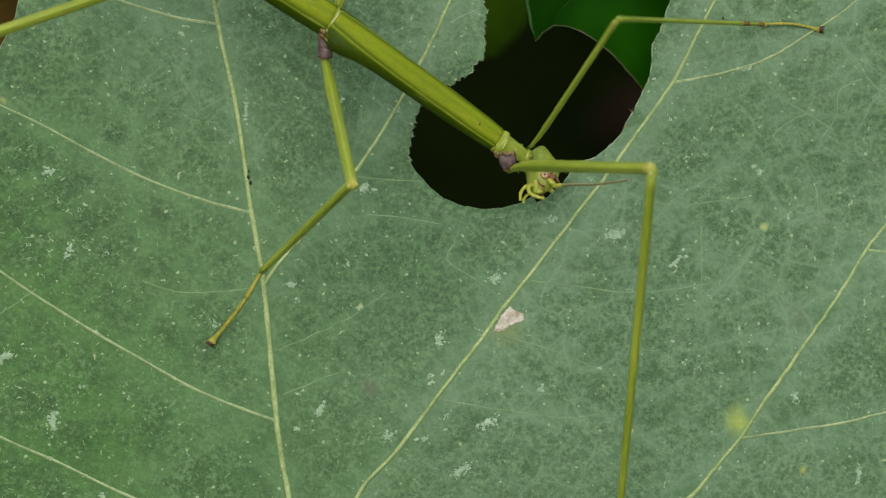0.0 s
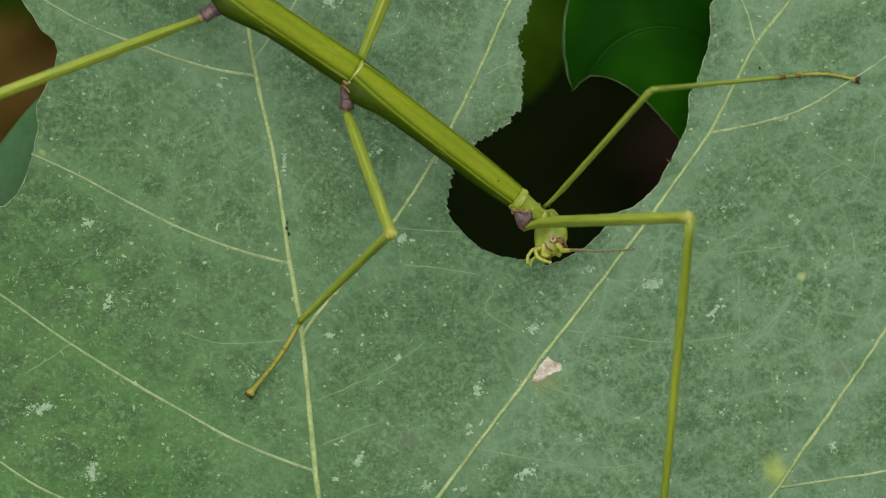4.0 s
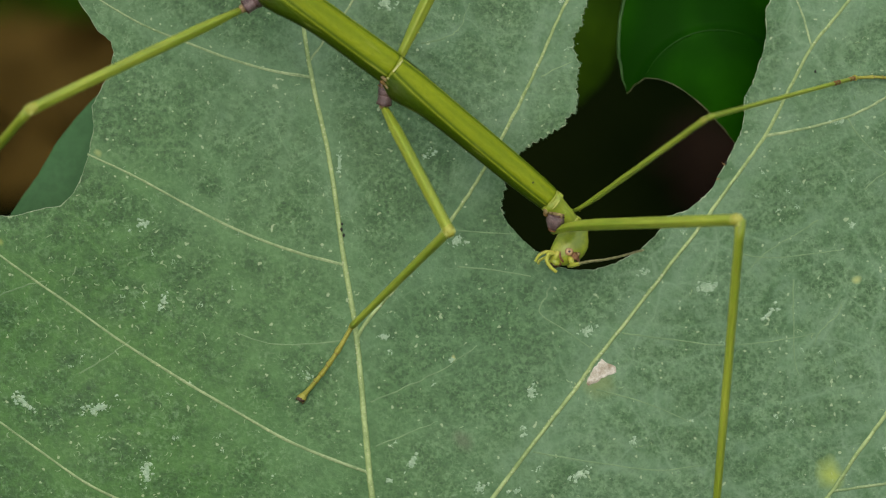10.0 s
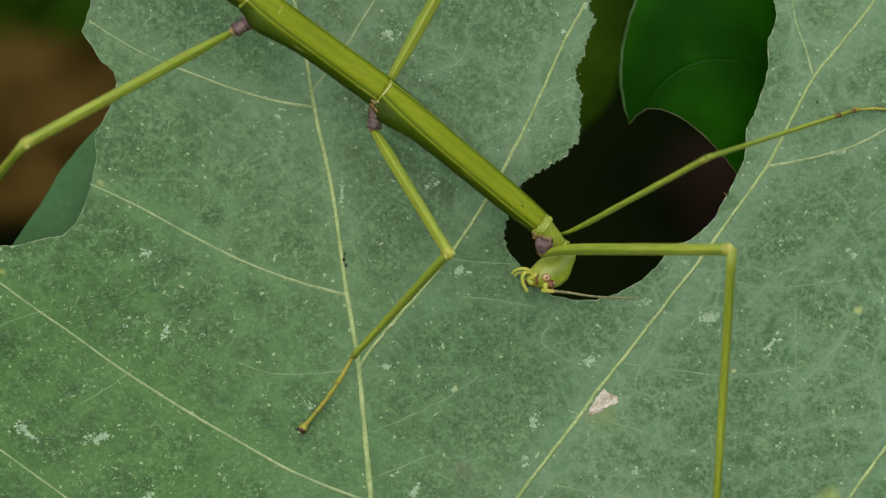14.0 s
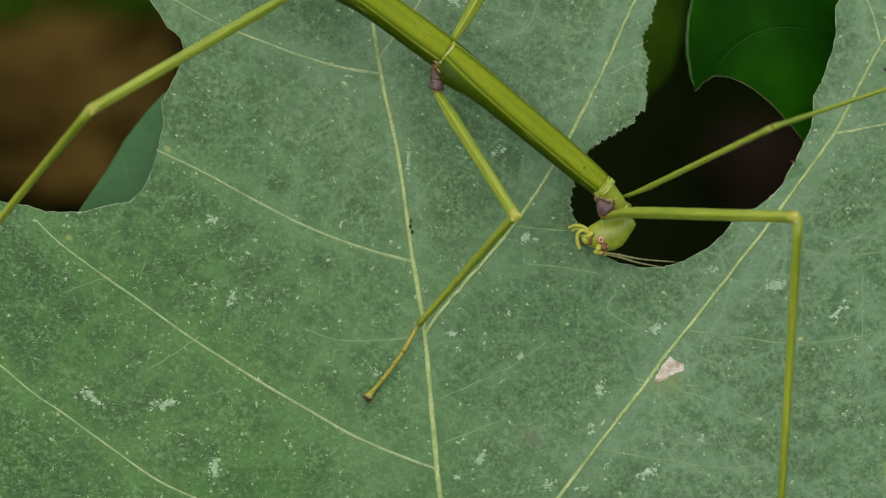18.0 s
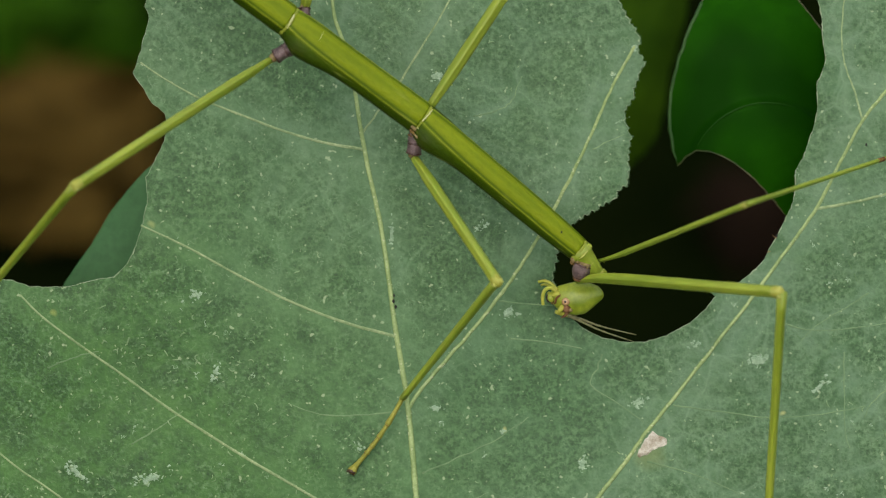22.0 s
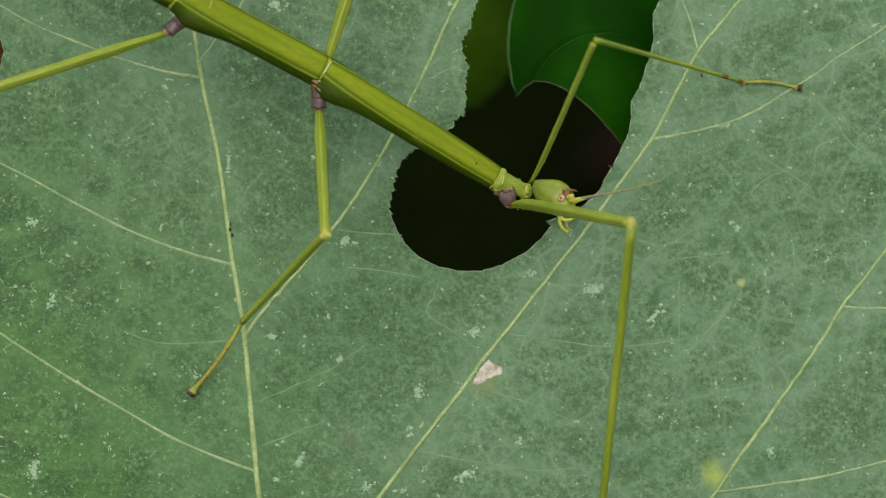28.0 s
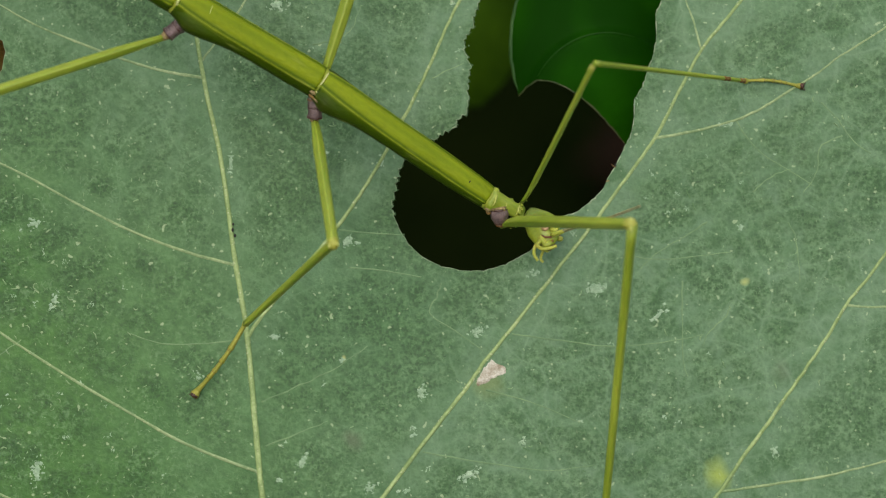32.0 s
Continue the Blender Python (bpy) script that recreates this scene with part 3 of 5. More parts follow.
FAINT_VEINS = [
    [(640, 616), (554, 624), (494, 622), (444, 606)], [(676, 726), (744, 697), (804, 668), (864, 626)],
    [(684, 806), (744, 781), (794, 760)], [(1122, 604), (1204, 614), (1294, 625), (1384, 618), (1464, 604)],
    [(964, 814), (1064, 831), (1184, 846), (1274, 836)], [(1074, 703), (1164, 728), (1244, 762)],
    [(978, 150), (1032, 122)], [(812, 420), (860, 425), (930, 428)],
    [(994, 513), (987, 538), (975, 568), (1019, 598), (1069, 633)], [(829, 486), (899, 493), (959, 503)],
    [(1519, 223), (1539, 253), (1569, 283), (1619, 313), (1659, 338)], [(1669, 188), (1699, 218), (1729, 258), (1760, 280)],
    [(1709, 248), (1669, 268), (1664, 308), (1640, 350)], [(1549, 348), (1589, 318), (1619, 308)],
    [(1469, 403), (1429, 428), (1379, 458), (1349, 488)], [(1509, 553), (1504, 568), (1474, 598), (1459, 623)],
    [(1424, 508), (1424, 558), (1427, 648), (1434, 678)], [(1614, 403), (1629, 438), (1634, 508)],
    [(1319, 458), (1379, 470), (1510, 456)], [(765, 92), (810, 80), (835, 60), (850, 20)],
    [(10, 542), (60, 522), (100, 512)], [(160, 677), (210, 647), (250, 617)],
]


def rungs():
    """The ladder of cross veins between neighbouring side veins."""
    rnd = random.Random(91)
    out = []
    pairs = ((SIDE_VEINS[0], SIDE_VEINS[1], 5, 0.36, 0.40), (SIDE_VEINS[1], SIDE_VEINS[2], 9, 0.20, 0.72), (SIDE_VEINS[2], SIDE_VEINS[3], 14, 0.20, 0.78), (MAIN_VEINS[2], MAIN_VEINS[3], 10, 0.0, 0.95))
    for (a, *_a), (b, *_b), count, slip, last in pairs:
        la, lb = spline([(x, y, 0) for x, y in a], 8), spline([(x, y, 0) for x, y in b], 8)
        for k in range(count):
            s = last * (k + 0.6 + rnd.uniform(-0.25, 0.25)) / (count + 0.5)
            e = min(0.97, max(0.03, s + slip + rnd.uniform(-0.05, 0.05)))
            p, q = la[int(s * (len(la) - 1))], lb[int(e * (len(lb) - 1))]
            side = Vector((-(q - p).y, (q - p).x, 0)) * rnd.uniform(-0.10, 0.10)
            kink = rnd.uniform(0.35, 0.65)
            mids = [p.lerp(q, kink * 0.5) + side * 0.7, p.lerp(q, kink) + side + Vector((rnd.uniform(-12, 12), rnd.uniform(-12, 12), 0)), p.lerp(q, 0.5 + kink * 0.5) - side * 0.4]
            line = [p] + mids + [q]
            lo, hi = rnd.choice(((0, 5), (0, 4), (1, 5), (0, 5)))
            out.append([(v.x, v.y) for v in line[lo:hi]])
    return out


RUNGS = rungs()


def scuffs(places, seed):
    """Small pale flakes in loose clusters: each is a thin crust on the face."""
    rnd = random.Random(seed)
    bm = bmesh.new()
    for x, y, w, h, turn, n in places:
        ca, sa, tall = math.cos(radians(turn)), math.sin(radians(turn)), h
        if n > 15:
            # the solid heart of the mark
            rim = [(6.283 * j / 16, rnd.uniform(0.45, 0.95)) for j in range(16)]
            rows = []
            for grow, lift in ((1.0, -0.3), (0.86, 0.7)):
                rows.append([])
                for q, d in rim:
                    a, b = math.cos(q) * d * w * 0.55 * grow, math.sin(q) * d * tall * 0.55 * grow
                    rows[-1].append(bm.verts.new(leaf_spot(x + a * ca - b * sa, y + a * sa + b * ca, lift)))
            bm.faces.new(rows[1][::-1])
            for j in range(16):
                bm.faces.new((rows[0][(j + 1) % 16], rows[0][j], rows[1][j], rows[1][(j + 1) % 16]))
        for k in range(int(n * 1.2)):
            a, b = rnd.gauss(0, 0.42) * w, rnd.gauss(0, 0.42) * h
            cx, cy = x + a * ca - b * sa, y + a * sa + b * ca
            if n > 9 and rnd.random() < 0.42:
                # now and then a flat plaque
                size, corners, spin = rnd.uniform(1.8, 5.2), rnd.randint(7, 11), rnd.uniform(0, 6.28)
                rim = [(spin + 6.283 * j / corners, size * rnd.uniform(0.4, 1.25)) for j in range(corners)]
                low = [bm.verts.new(leaf_spot(cx + math.cos(q) * d, cy + math.sin(q) * d * 0.8, -0.3)) for q, d in rim]
                top = [bm.verts.new(leaf_spot(cx + math.cos(q) * d * 0.8, cy + math.sin(q) * d * 0.64, 0.6)) for q, d in rim]
                bm.faces.new(top[::-1])
                for j in range(corners):
                    bm.faces.new((low[(j + 1) % corners], low[j], top[j], top[(j + 1) % corners]))
                continue
            way, steps, width = rnd.uniform(0, 6.28), rnd.randint(1, 2), rnd.uniform(0.7, 1.6) * (1.0 if n > 4 else 0.48)
            curl, reach = rnd.uniform(-0.9, 0.9), rnd.uniform(1.3, 3.0)
            px, py, prev = cx, cy, None
            for j in range(steps + 1):
                wd = width * (0.6 if j in (0, steps) else 1.0) * rnd.uniform(0.7, 1.2)
                nx, ny = -math.sin(way) * wd, math.cos(way) * wd
                cut = [bm.verts.new(leaf_spot(px + nx, py + ny, -0.3)), bm.verts.new(leaf_spot(px, py, 0.9)), bm.verts.new(leaf_spot(px - nx, py - ny, -0.3))]
                if prev:
                    bm.faces.new((prev[0], cut[0], cut[1], prev[1]))
                    bm.faces.new((prev[1], cut[1], cut[2], prev[2]))
                prev = cut
                way += curl + rnd.uniform(-0.4, 0.4)
                px, py = px + math.cos(way) * reach, py + math.sin(way) * reach
    return bm


def build_host_leaf():
    leaf = thing("host_leaf", "large matt green lobed leaf with bitten edges and pale raised veins", "leaf", LEAF)
    outline = rough_line(BAY, 7, 0.9, 1)[:-1] + rough_line(LOBE_TOP, 16, 1.5, 2)[:-1] + rough_line(SLOT_A, 3, 3.6, 3)[:-1] \
        + rough_line(SLOT_FLOOR, 5, 0.8, 4)[:-1] + rough_line(SLOT_B, 6, 1.2, 5)[:-1] + rough_line(RIGHT_TOP, 20, 2.0, 6)[:-1]
    ribs = []
    for lines, reach in ((MAIN_VEINS, 48.0), (SIDE_VEINS, 36.0)):
        for pts, r0, r1 in lines:
            ribs += [(p.x, p.y, reach) for p in spline([(x, y, 0) for x, y in pts], 6)]
    for pts in FAINT_VEINS + RUNGS:
        ribs += [(p.x, p.y, 13.0) for p in spline([(x, y, 0) for x, y in pts], 6)]
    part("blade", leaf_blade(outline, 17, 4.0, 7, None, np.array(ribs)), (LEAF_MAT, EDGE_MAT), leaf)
    for i, (pts, r0, r1) in enumerate(MAIN_VEINS):
        part("main_vein", vein(pts, r0, r1, 0.35, 1.2, i), MAIN_MAT, leaf, "thick pale green main vein")
    for i, (pts, r0, r1) in enumerate(SIDE_VEINS):
        part("side_vein", vein(pts, r0 * 0.92, r1 * 0.92, 0.5, 1.6, 10 + i), VEIN_MAT, leaf, "thin pale green side vein")
    for i, pts in enumerate(FAINT_VEINS):
        part("fine_vein", vein(pts, 2.4, 1.3, 0.58, 2.6, 30 + i), FAINT_MAT, leaf, "faint hair-thin vein")
    for i, pts in enumerate(RUNGS):
        part("cross_vein", vein(pts, 2.7, 1.5, 0.80, 3.0, 60 + i), WEB_MAT, leaf)
    # the dry brown-white wound beside a main vein
    bm = bmesh.new()
    rim = rough_line([(1058, 692), (1064, 676), (1076, 660), (1086, 648), (1094, 655), (1112, 664), (1110, 674), (1092, 680), (1078, 690), (1062, 698), (1058, 692)], 4, 1.5, 8)[:-1]
    low = [bm.verts.new(leaf_spot(x, y, -0.5)) for x, y in rim]
    cx, cy = 1082, 674
    mid = [bm.verts.new(leaf_spot(cx + (x - cx) * 0.85, cy + (y - cy) * 0.85, 2.2)) for x, y in rim]
    core = [bm.verts.new(leaf_spot(cx + (x - cx) * 0.45, cy + (y - cy) * 0.45, 1.0 + 1.5 * noise.noise(Vector((x, y, 0)) * 0.1))) for x, y in rim]
    for a, b in ((low, mid), (mid, core)):
        for j in range(len(rim)):
            i = (j + 1) % len(rim)
            bm.faces.new((a[i], a[j], b[j], b[i]))
    bm.faces.new(core[::-1])
    bmesh.ops.recalc_face_normals(bm, faces=bm.faces)
    part("dry_scar", bm, SCAR_MAT, leaf, "flaky whitish brown dry wound")
    marks = [(1272, 524, 26, 12, -15, 46), (960, 708, 9, 22, 15, 34), (1045, 855, 26, 10, -30, 40), (1060, 600, 22, 9, -20, 36), (1000, 940, 30, 9, -38, 46),
             (195, 737, 40, 12, -18, 55), (60, 725, 34, 9, 40, 40), (280, 850, 14, 34, 10, 50), (750, 830, 9, 22, 25, 32), (948, 775, 8, 8, 0, 14),
             (870, 880, 20, 8, -30, 22), (1143, 795, 6, 10, 20, 12), (1590, 810, 9, 12, 20, 16), (1705, 950, 9, 30, 10, 34), (830, 440, 20, 14, -20, 26),
             (620, 300, 6, 30, 0, 22), (700, 610, 22, 8, 0, 18), (270, 412, 22, 10, -20, 18), (310, 545, 8, 20, 20, 18), (1380, 570, 22, 8, -45, 20),
             (1160, 495, 12, 8, 0, 12), (560, 680, 16, 8, 10, 12), (700, 20, 26, 14, 0, 26), (780, 290, 10, 16, 20, 14), (885, 300, 8, 14, 0, 12), (1500, 230, 14, 5, -10, 14),
             (274, 554, 5, 10, 10, 9), (143, 664, 12, 4, -10, 8), (164, 649, 4, 10, 20, 9), (237, 539, 4, 8, -30, 6), (375, 554, 7, 4, -30, 6), (325, 479, 8, 3, 0, 6),
             (289, 465, 3, 9, 0, 6), (358, 694, 5, 4, 0, 9), (400, 734, 5, 5, 0, 5), (433, 526, 5, 5, 0, 5), (319, 711, 6, 4, 0, 5), (406, 789, 4, 9, 35, 7), (415, 813, 7, 3, 10, 7),
             (329, 789, 12, 3, 5, 8), (503, 858, 4, 9, 30, 8), (273, 916, 8, 5, 0, 13), (367, 982, 8, 6, 0, 12), (415, 957, 5, 8, 0, 9), (518, 909, 5, 8, 30, 7), (196, 791, 9, 5, 0, 8),
             (709, 865, 9, 5, 0, 11), (716, 801, 4, 10, 40, 8), (866, 876, 4, 10, 10, 10), (932, 882, 13, 4, -10, 12), (973, 844, 9, 5, -30, 9), (819, 651, 5, 4, 0, 10), (709, 638, 7, 6, 0, 8),
             (787, 693, 5, 4, 30, 5), (1297, 620, 6, 3, 0, 9), (1393, 751, 5, 4, 0, 9), (1419, 759, 5, 3, 0, 6), (1243, 759, 8, 3, 25, 7), (1438, 633, 4, 3, 0, 5), (1473, 637, 3, 4, 0, 5),
             (1529, 410, 6, 5, 0, 12), (1400, 386, 8, 3, -10, 8), (1431, 379, 5, 3, 0, 6), (1414, 352, 5, 4, 0, 7), (1359, 362, 7, 3, 10, 7), (1406, 401, 5, 2, 0, 4), (1369, 317, 4, 7, -30, 6),
             (1589, 281, 7, 4, -30, 7), (1528, 331, 4, 3, 0, 5), (1227, 424, 7, 4, 0, 8), (1340, 190, 5, 8, 20, 8), (1050, -32, 4, 5, 0, 16), (1015, 18, 5, 3, -20, 8), (1028, 98, 14, 3, -25, 9), (1262, 520, 10, 7, 0, 24)]
    for i, mark in enumerate(marks):
        part("scuff", scuffs([mark], 100 + i), SCUFF_MAT, leaf, "pale silvery scuff mark")
    rnd = random.Random(12)
    dots = [(rnd.uniform(-60, 1800) if k % 3 == 0 else rnd.triangular(-60, 900, 200), rnd.uniform(-100, 980), 4, 4, 0, rnd.choice((1, 1, 2))) for k in range(110)]
    dots = [d for d in dots if not (900 < d[0] < 1400 and d[1] < 480) and not (d[0] < 230 and d[1] < 410)]
    part("fleck", scuffs(dots, 13), SCUFF_MAT, leaf, "scattered tiny pale dots")["kind"] = "stuff"
    # short curled hairs, thickest on the fresh flank
    rnd, bm = random.Random(55), bmesh.new()
    for k in range(620):
        x, y = (rnd.triangular(-80, 620, 120), rnd.uniform(330, 1010)) if k % 5 < 3 else (rnd.uniform(-60, 1800), rnd.uniform(-100, 1000))
        if (880 < x < 1400 and y < 505) or (x < 240 and y < 420) or noise.noise(Vector((x / 90, y / 90, 4))) < -0.15:
            continue
        way, bend, reach, thin = rnd.uniform(0, 6.28), rnd.uniform(-0.8, 0.8), rnd.uniform(1.6, 3.4), rnd.uniform(0.7, 1.4) * U
        line = []
        for j in range(rnd.randint(3, 5)):
            line.append(leaf_spot(x, y, 0.3 + 0.3 * (j % 2)))
            way += bend
            x, y = x + math.cos(way) * reach, y + math.sin(way) * reach
        tube(line, [thin * (0.6 if j in (0, len(line) - 1) else 1.0) for j in range(len(line))], 5, bm=bm)
    part("leaf_hair", bm, FLECK_MAT, leaf, "short curled pale hairs on the leaf")["kind"] = "stuff"
    for x, y, r in ((624, 421, 3.2), (628, 431, 2.6), (625, 411, 2.0), (1462, 140, 2.2), (1304, 302, 2.4)):
        part("dark_speck", blob(r * U, (0.8, 1.3, 0.5), leaf_spot(x, y, 2), None, 0.4, 8), SPECK_MAT, leaf, "tiny dark speck beside a vein")
    # the dried, pale rims of the old bites
    for pts, step, jag, seed in ((SLOT_A, 3, 3.6, 3), (SLOT_B[1:], 6, 1.2, 5), (BAY, 7, 0.9, 1), (SLOT_FLOOR, 5, 0.8, 4)):
        line = [leaf_spot(x, y, -2.2 if pts is SLOT_FLOOR else -1.2) for x, y in rough_line(pts, step, jag, seed)]
        part("bitten_rim", tube(line, [(1.1 + 1.0 * noise.noise(Vector((i * 0.31, seed, 0)))) * U for i in range(len(line))], 6), EDGE_MAT, leaf, "dry pale rim of an old bite")
    rnd = random.Random(77)
    bm = bmesh.new()
    line = rough_line(SLOT_A, 3, 3.6, 3)
    for (x0, y0), (x1, y1) in zip(line, line[1:]):
        for k in range(2):
            q = rnd.random()
            x, y, way, ln = x0 + (x1 - x0) * q, y0 + (y1 - y0) * q, rnd.uniform(-1.1, 1.1), rnd.uniform(1.0, 5.0)
            pts = [leaf_spot(x - 2, y, -2), leaf_spot(x + ln * 0.6 * math.cos(way), y + ln * 0.6 * math.sin(way), -1.5), leaf_spot(x + ln * math.cos(way + 0.3), y + ln * math.sin(way + 0.3), -1 + rnd.uniform(-2, 2))]
            tube(pts, [1.1 * U, 0.9 * U, 0.35 * U], 5, bm=bm)
    part("frayed_fringe", bm, LEAF_MAT, leaf, "short frayed fibres along the bitten edge")["kind"] = "stuff"
    for x, y, dx, dy in ((1302, 306, -5, -6), (1291, 330, -4, 2)):
        line = spline([leaf_spot(x + 2, y, -1), leaf_spot(x + dx * 0.6, y + dy * 0.5, 0), leaf_spot(x + dx, y + dy, 2)], 4)
        part("frayed_tip", tube(line, [(1.5 - 1.1 * i / (len(line) - 1)) * U for i in range(len(line))], 6), BROWN_MAT, leaf, "brown frayed bit of the rim")
    # the stalk runs from the base of the blade to the shrub's stem
    stalk = spline([leaf_spot(735, 1185, -4), leaf_spot(740, 1290, -40), P(760, 1500, -160), P(800, 1800, -420), P(850, 2100, -800)], 8)
    part("leaf_stalk", tube(stalk, [12 * U] * len(stalk), 10), STEM_MAT, leaf, "round green leaf stalk")
    return leaf


# ---- the shrub behind ----
def small_blade(rim, centre, bulge, thick, fold=0.0):
    """A leaf blade from its rim, domed over its centre; places in the leaf's space."""
    bm = bmesh.new()
    n = len(rim)
    c = Vector(centre)
    levels = [1.0, 0.97, 0.86, 0.66, 0.42, 0.2]
    rings = []
    for k, s in enumerate(levels):
        ring = []
        for p in rim:
            q = c + (Vector(p) - c) * s
            q.z += bulge * (1 - s * s) + fold * math.sin((q.y - c.y) * 420) * (1 - s)
            ring.append(bm.verts.new(q))
        rings.append(ring)
    tip = bm.verts.new(c + Vector((0, 0, bulge)))
    for a, b in zip(rings, rings[1:]):
        for j in range(n):
            f = bm.faces.new((a[j], a[(j + 1) % n], b[(j + 1) % n], b[j]))
            f.material_index = 1 if a is rings[0] else 0
    for j in range(n):
        bm.faces.new((rings[-1][j], rings[-1][(j + 1) % n], tip))
    bmesh.ops.recalc_face_normals(bm, faces=bm.faces)
    if sum(f.normal.z for f in bm.faces) < 0:
        bmesh.ops.reverse_faces(bm, faces=bm.faces)
    low = bmesh.ops.extrude_face_region(bm, geom=bm.faces[:])["geom"]
    bmesh.ops.translate(bm, verts=[v for v in low if isinstance(v, bmesh.types.BMVert)], vec=(0, 0, -thick))
    bmesh.ops.recalc_face_normals(bm, faces=bm.faces)
    return bm


def build_shrub():
    shrub = thing("shrub", "leafy green shrub with a slender stem standing behind", "shrub", LEAF)
    inv = LEAF.inverted()
    foot = inv @ Vector((0.20, 0.32, -0.02))
    knot = P(850, 2100, -800)
    top = behind(1900, -700, 0.06)
    stem = spline([foot, foot.lerp(knot, 0.5) + Vector((0.01, 0, -0.01)), knot, behind(2300, 1000, 0.12), behind(2350, 0, 0.14), top], 12)
    part("stem", tube(stem, [0.005 - 0.0025 * i / len(stem) for i in range(len(stem))], 10), STEM_MAT, shrub)
    depth = 0.007
    rim = [(1174, -117), (1146, -57), (1129, -7), (1118, 43), (1114, 83), (1116, 113), (1123, 153), (1132, 178), (1144, 163), (1163, 151), (1192, 154),
           (1222, 168), (1257, 193), (1292, 228), (1325, 265), (1400, 300), (1480, 260), (1500, 120), (1450, 0), (1400, -50), (1352, -117), (1300, -230), (1240, -215)]
    rim = rough_line(rim + rim[:1], 9, 0.8, 21)[:-1]

    def glossy_spot(x, y, h=0.0):
        # a shallow dome with an arched crease above the bitten end
        d = math.hypot(x - 1288, y - 205)
        dome = -34 * ((x - 1270) / 170) ** 2 - 10 * math.sin((min(y, 58) + 60) / 75) - 0.0013 * max(0.0, y - 58) ** 2 - 0.0032 * max(0.0, 20 - y) ** 2
        crease = 7 * math.exp(-((d - 139) / 5) ** 2) + 20 / (1 + math.exp((d - 139) / 3.0))
        return behind(x, y, depth) + Vector((0, 0, (dome + crease + h) * U))
    blade = part("glossy_leaf", leaf_blade(rim, 6, 4.0, 24, glossy_spot), (GLOSSY_MAT, GLOSSY_RIM), shrub, "glossy dark green leaf with a bitten end")
    turn = min(range(len(rim)), key=lambda k: math.hypot(rim[k][0] - 1132, rim[k][1] - 178))
    line = [glossy_spot(x + 1.5, y, -1.5) for x, y in rim[:turn + 1]]
    part("leaf_margin", tube(line, [(3.4 + 0.7 * noise.noise(Vector((i * 0.2, 5, 0)))) * min(1.0, (turn - i) / 4 + 0.25) * U for i in range(len(line))], 10), MARGIN_MAT, blade, "pale thickened leaf margin")
    line = [glossy_spot(x, y, -0.5) for x, y in rim[turn:] + rim[:1]]
    part("leaf_rim", tube(line, [(1.2 + 1.1 * noise.noise(Vector((i * 0.23, 3, 0)))) * U for i in range(len(line))], 6), GLOSSY_RIM, blade, "dry tan rim of the bitten end")
    # the fold where the bitten end lifts
    line = [glossy_spot(1288 + 138 * math.cos(radians(a)), 205 + 138 * math.sin(radians(a)), 0.2) for a in range(206, 292, 3)]
    part("leaf_fold", tube(line, [(0.3 + 1.1 * math.sin(math.pi * i / (len(line) - 1)) ** 0.6) * U for i in range(len(line))], 8), FOLD_MAT, blade, "soft paler fold across the leaf")
    # the bluish leaf that shows through the bay
    rim = [(25, 430), (39, 393), (62, 358), (87, 324), (117, 270), (150, 228), (184, 190), (260, 130), (380, 110), (460, 200), (440, 360), (330, 480), (180, 520), (90, 490)]
    rim = rough_line(rim + rim[:1], 12, 0.6, 22)[:-1]
    part("bluish_leaf", small_blade([behind(x, y, 0.010) for x, y in rim], behind(260, 320, 0.010), 0.001, 0.00025), (BLUE_LEAF, BLUE_LEAF), shrub, "bluish green leaf seen through the gap")
    # the blurred olive leaf behind the slot
    rim = [(1010, -260), (1090, -300), (1160, -200), (1150, -80), (1122, 20), (1112, 90), (1092, 150), (1045, 196), (970, 205), (920, 160), (960, 40)]
    rim = rough_line(rim + rim[:1], 20, 2, 23)[:-1]
    part("olive_leaf", small_blade([behind(x, y, 0.10) for x, y in rim], behind(1040, 40, 0.10), 0.004, 0.0003), (OLIVE_MAT, OLIVE_MAT), shrub, "olive green leaf in the shade")
    for a, b in ((behind(1300, -225, depth), 0.62), (behind(300, 480, 0.011), 0.30), (behind(1090, -295, 0.10), 0.72)):
        z = stem[int(b * (len(stem) - 1))]
        line = spline([a, a.lerp(z, 0.5) + Vector((0, 0, -0.012)), z], 8)
        part("twig", tube(line, [0.0009] * len(line), 8), STEM_MAT, shrub)
    return shrub


def ground_spot(x, y):
    """Where the line from the mean eye through the plan's (x, y) meets the ground."""
    eye = LEAF @ Vector((0, 0, DIST * U))
    d = (LEAF @ P(x, y)) - eye
    return eye + d * (-eye.z / d.z)


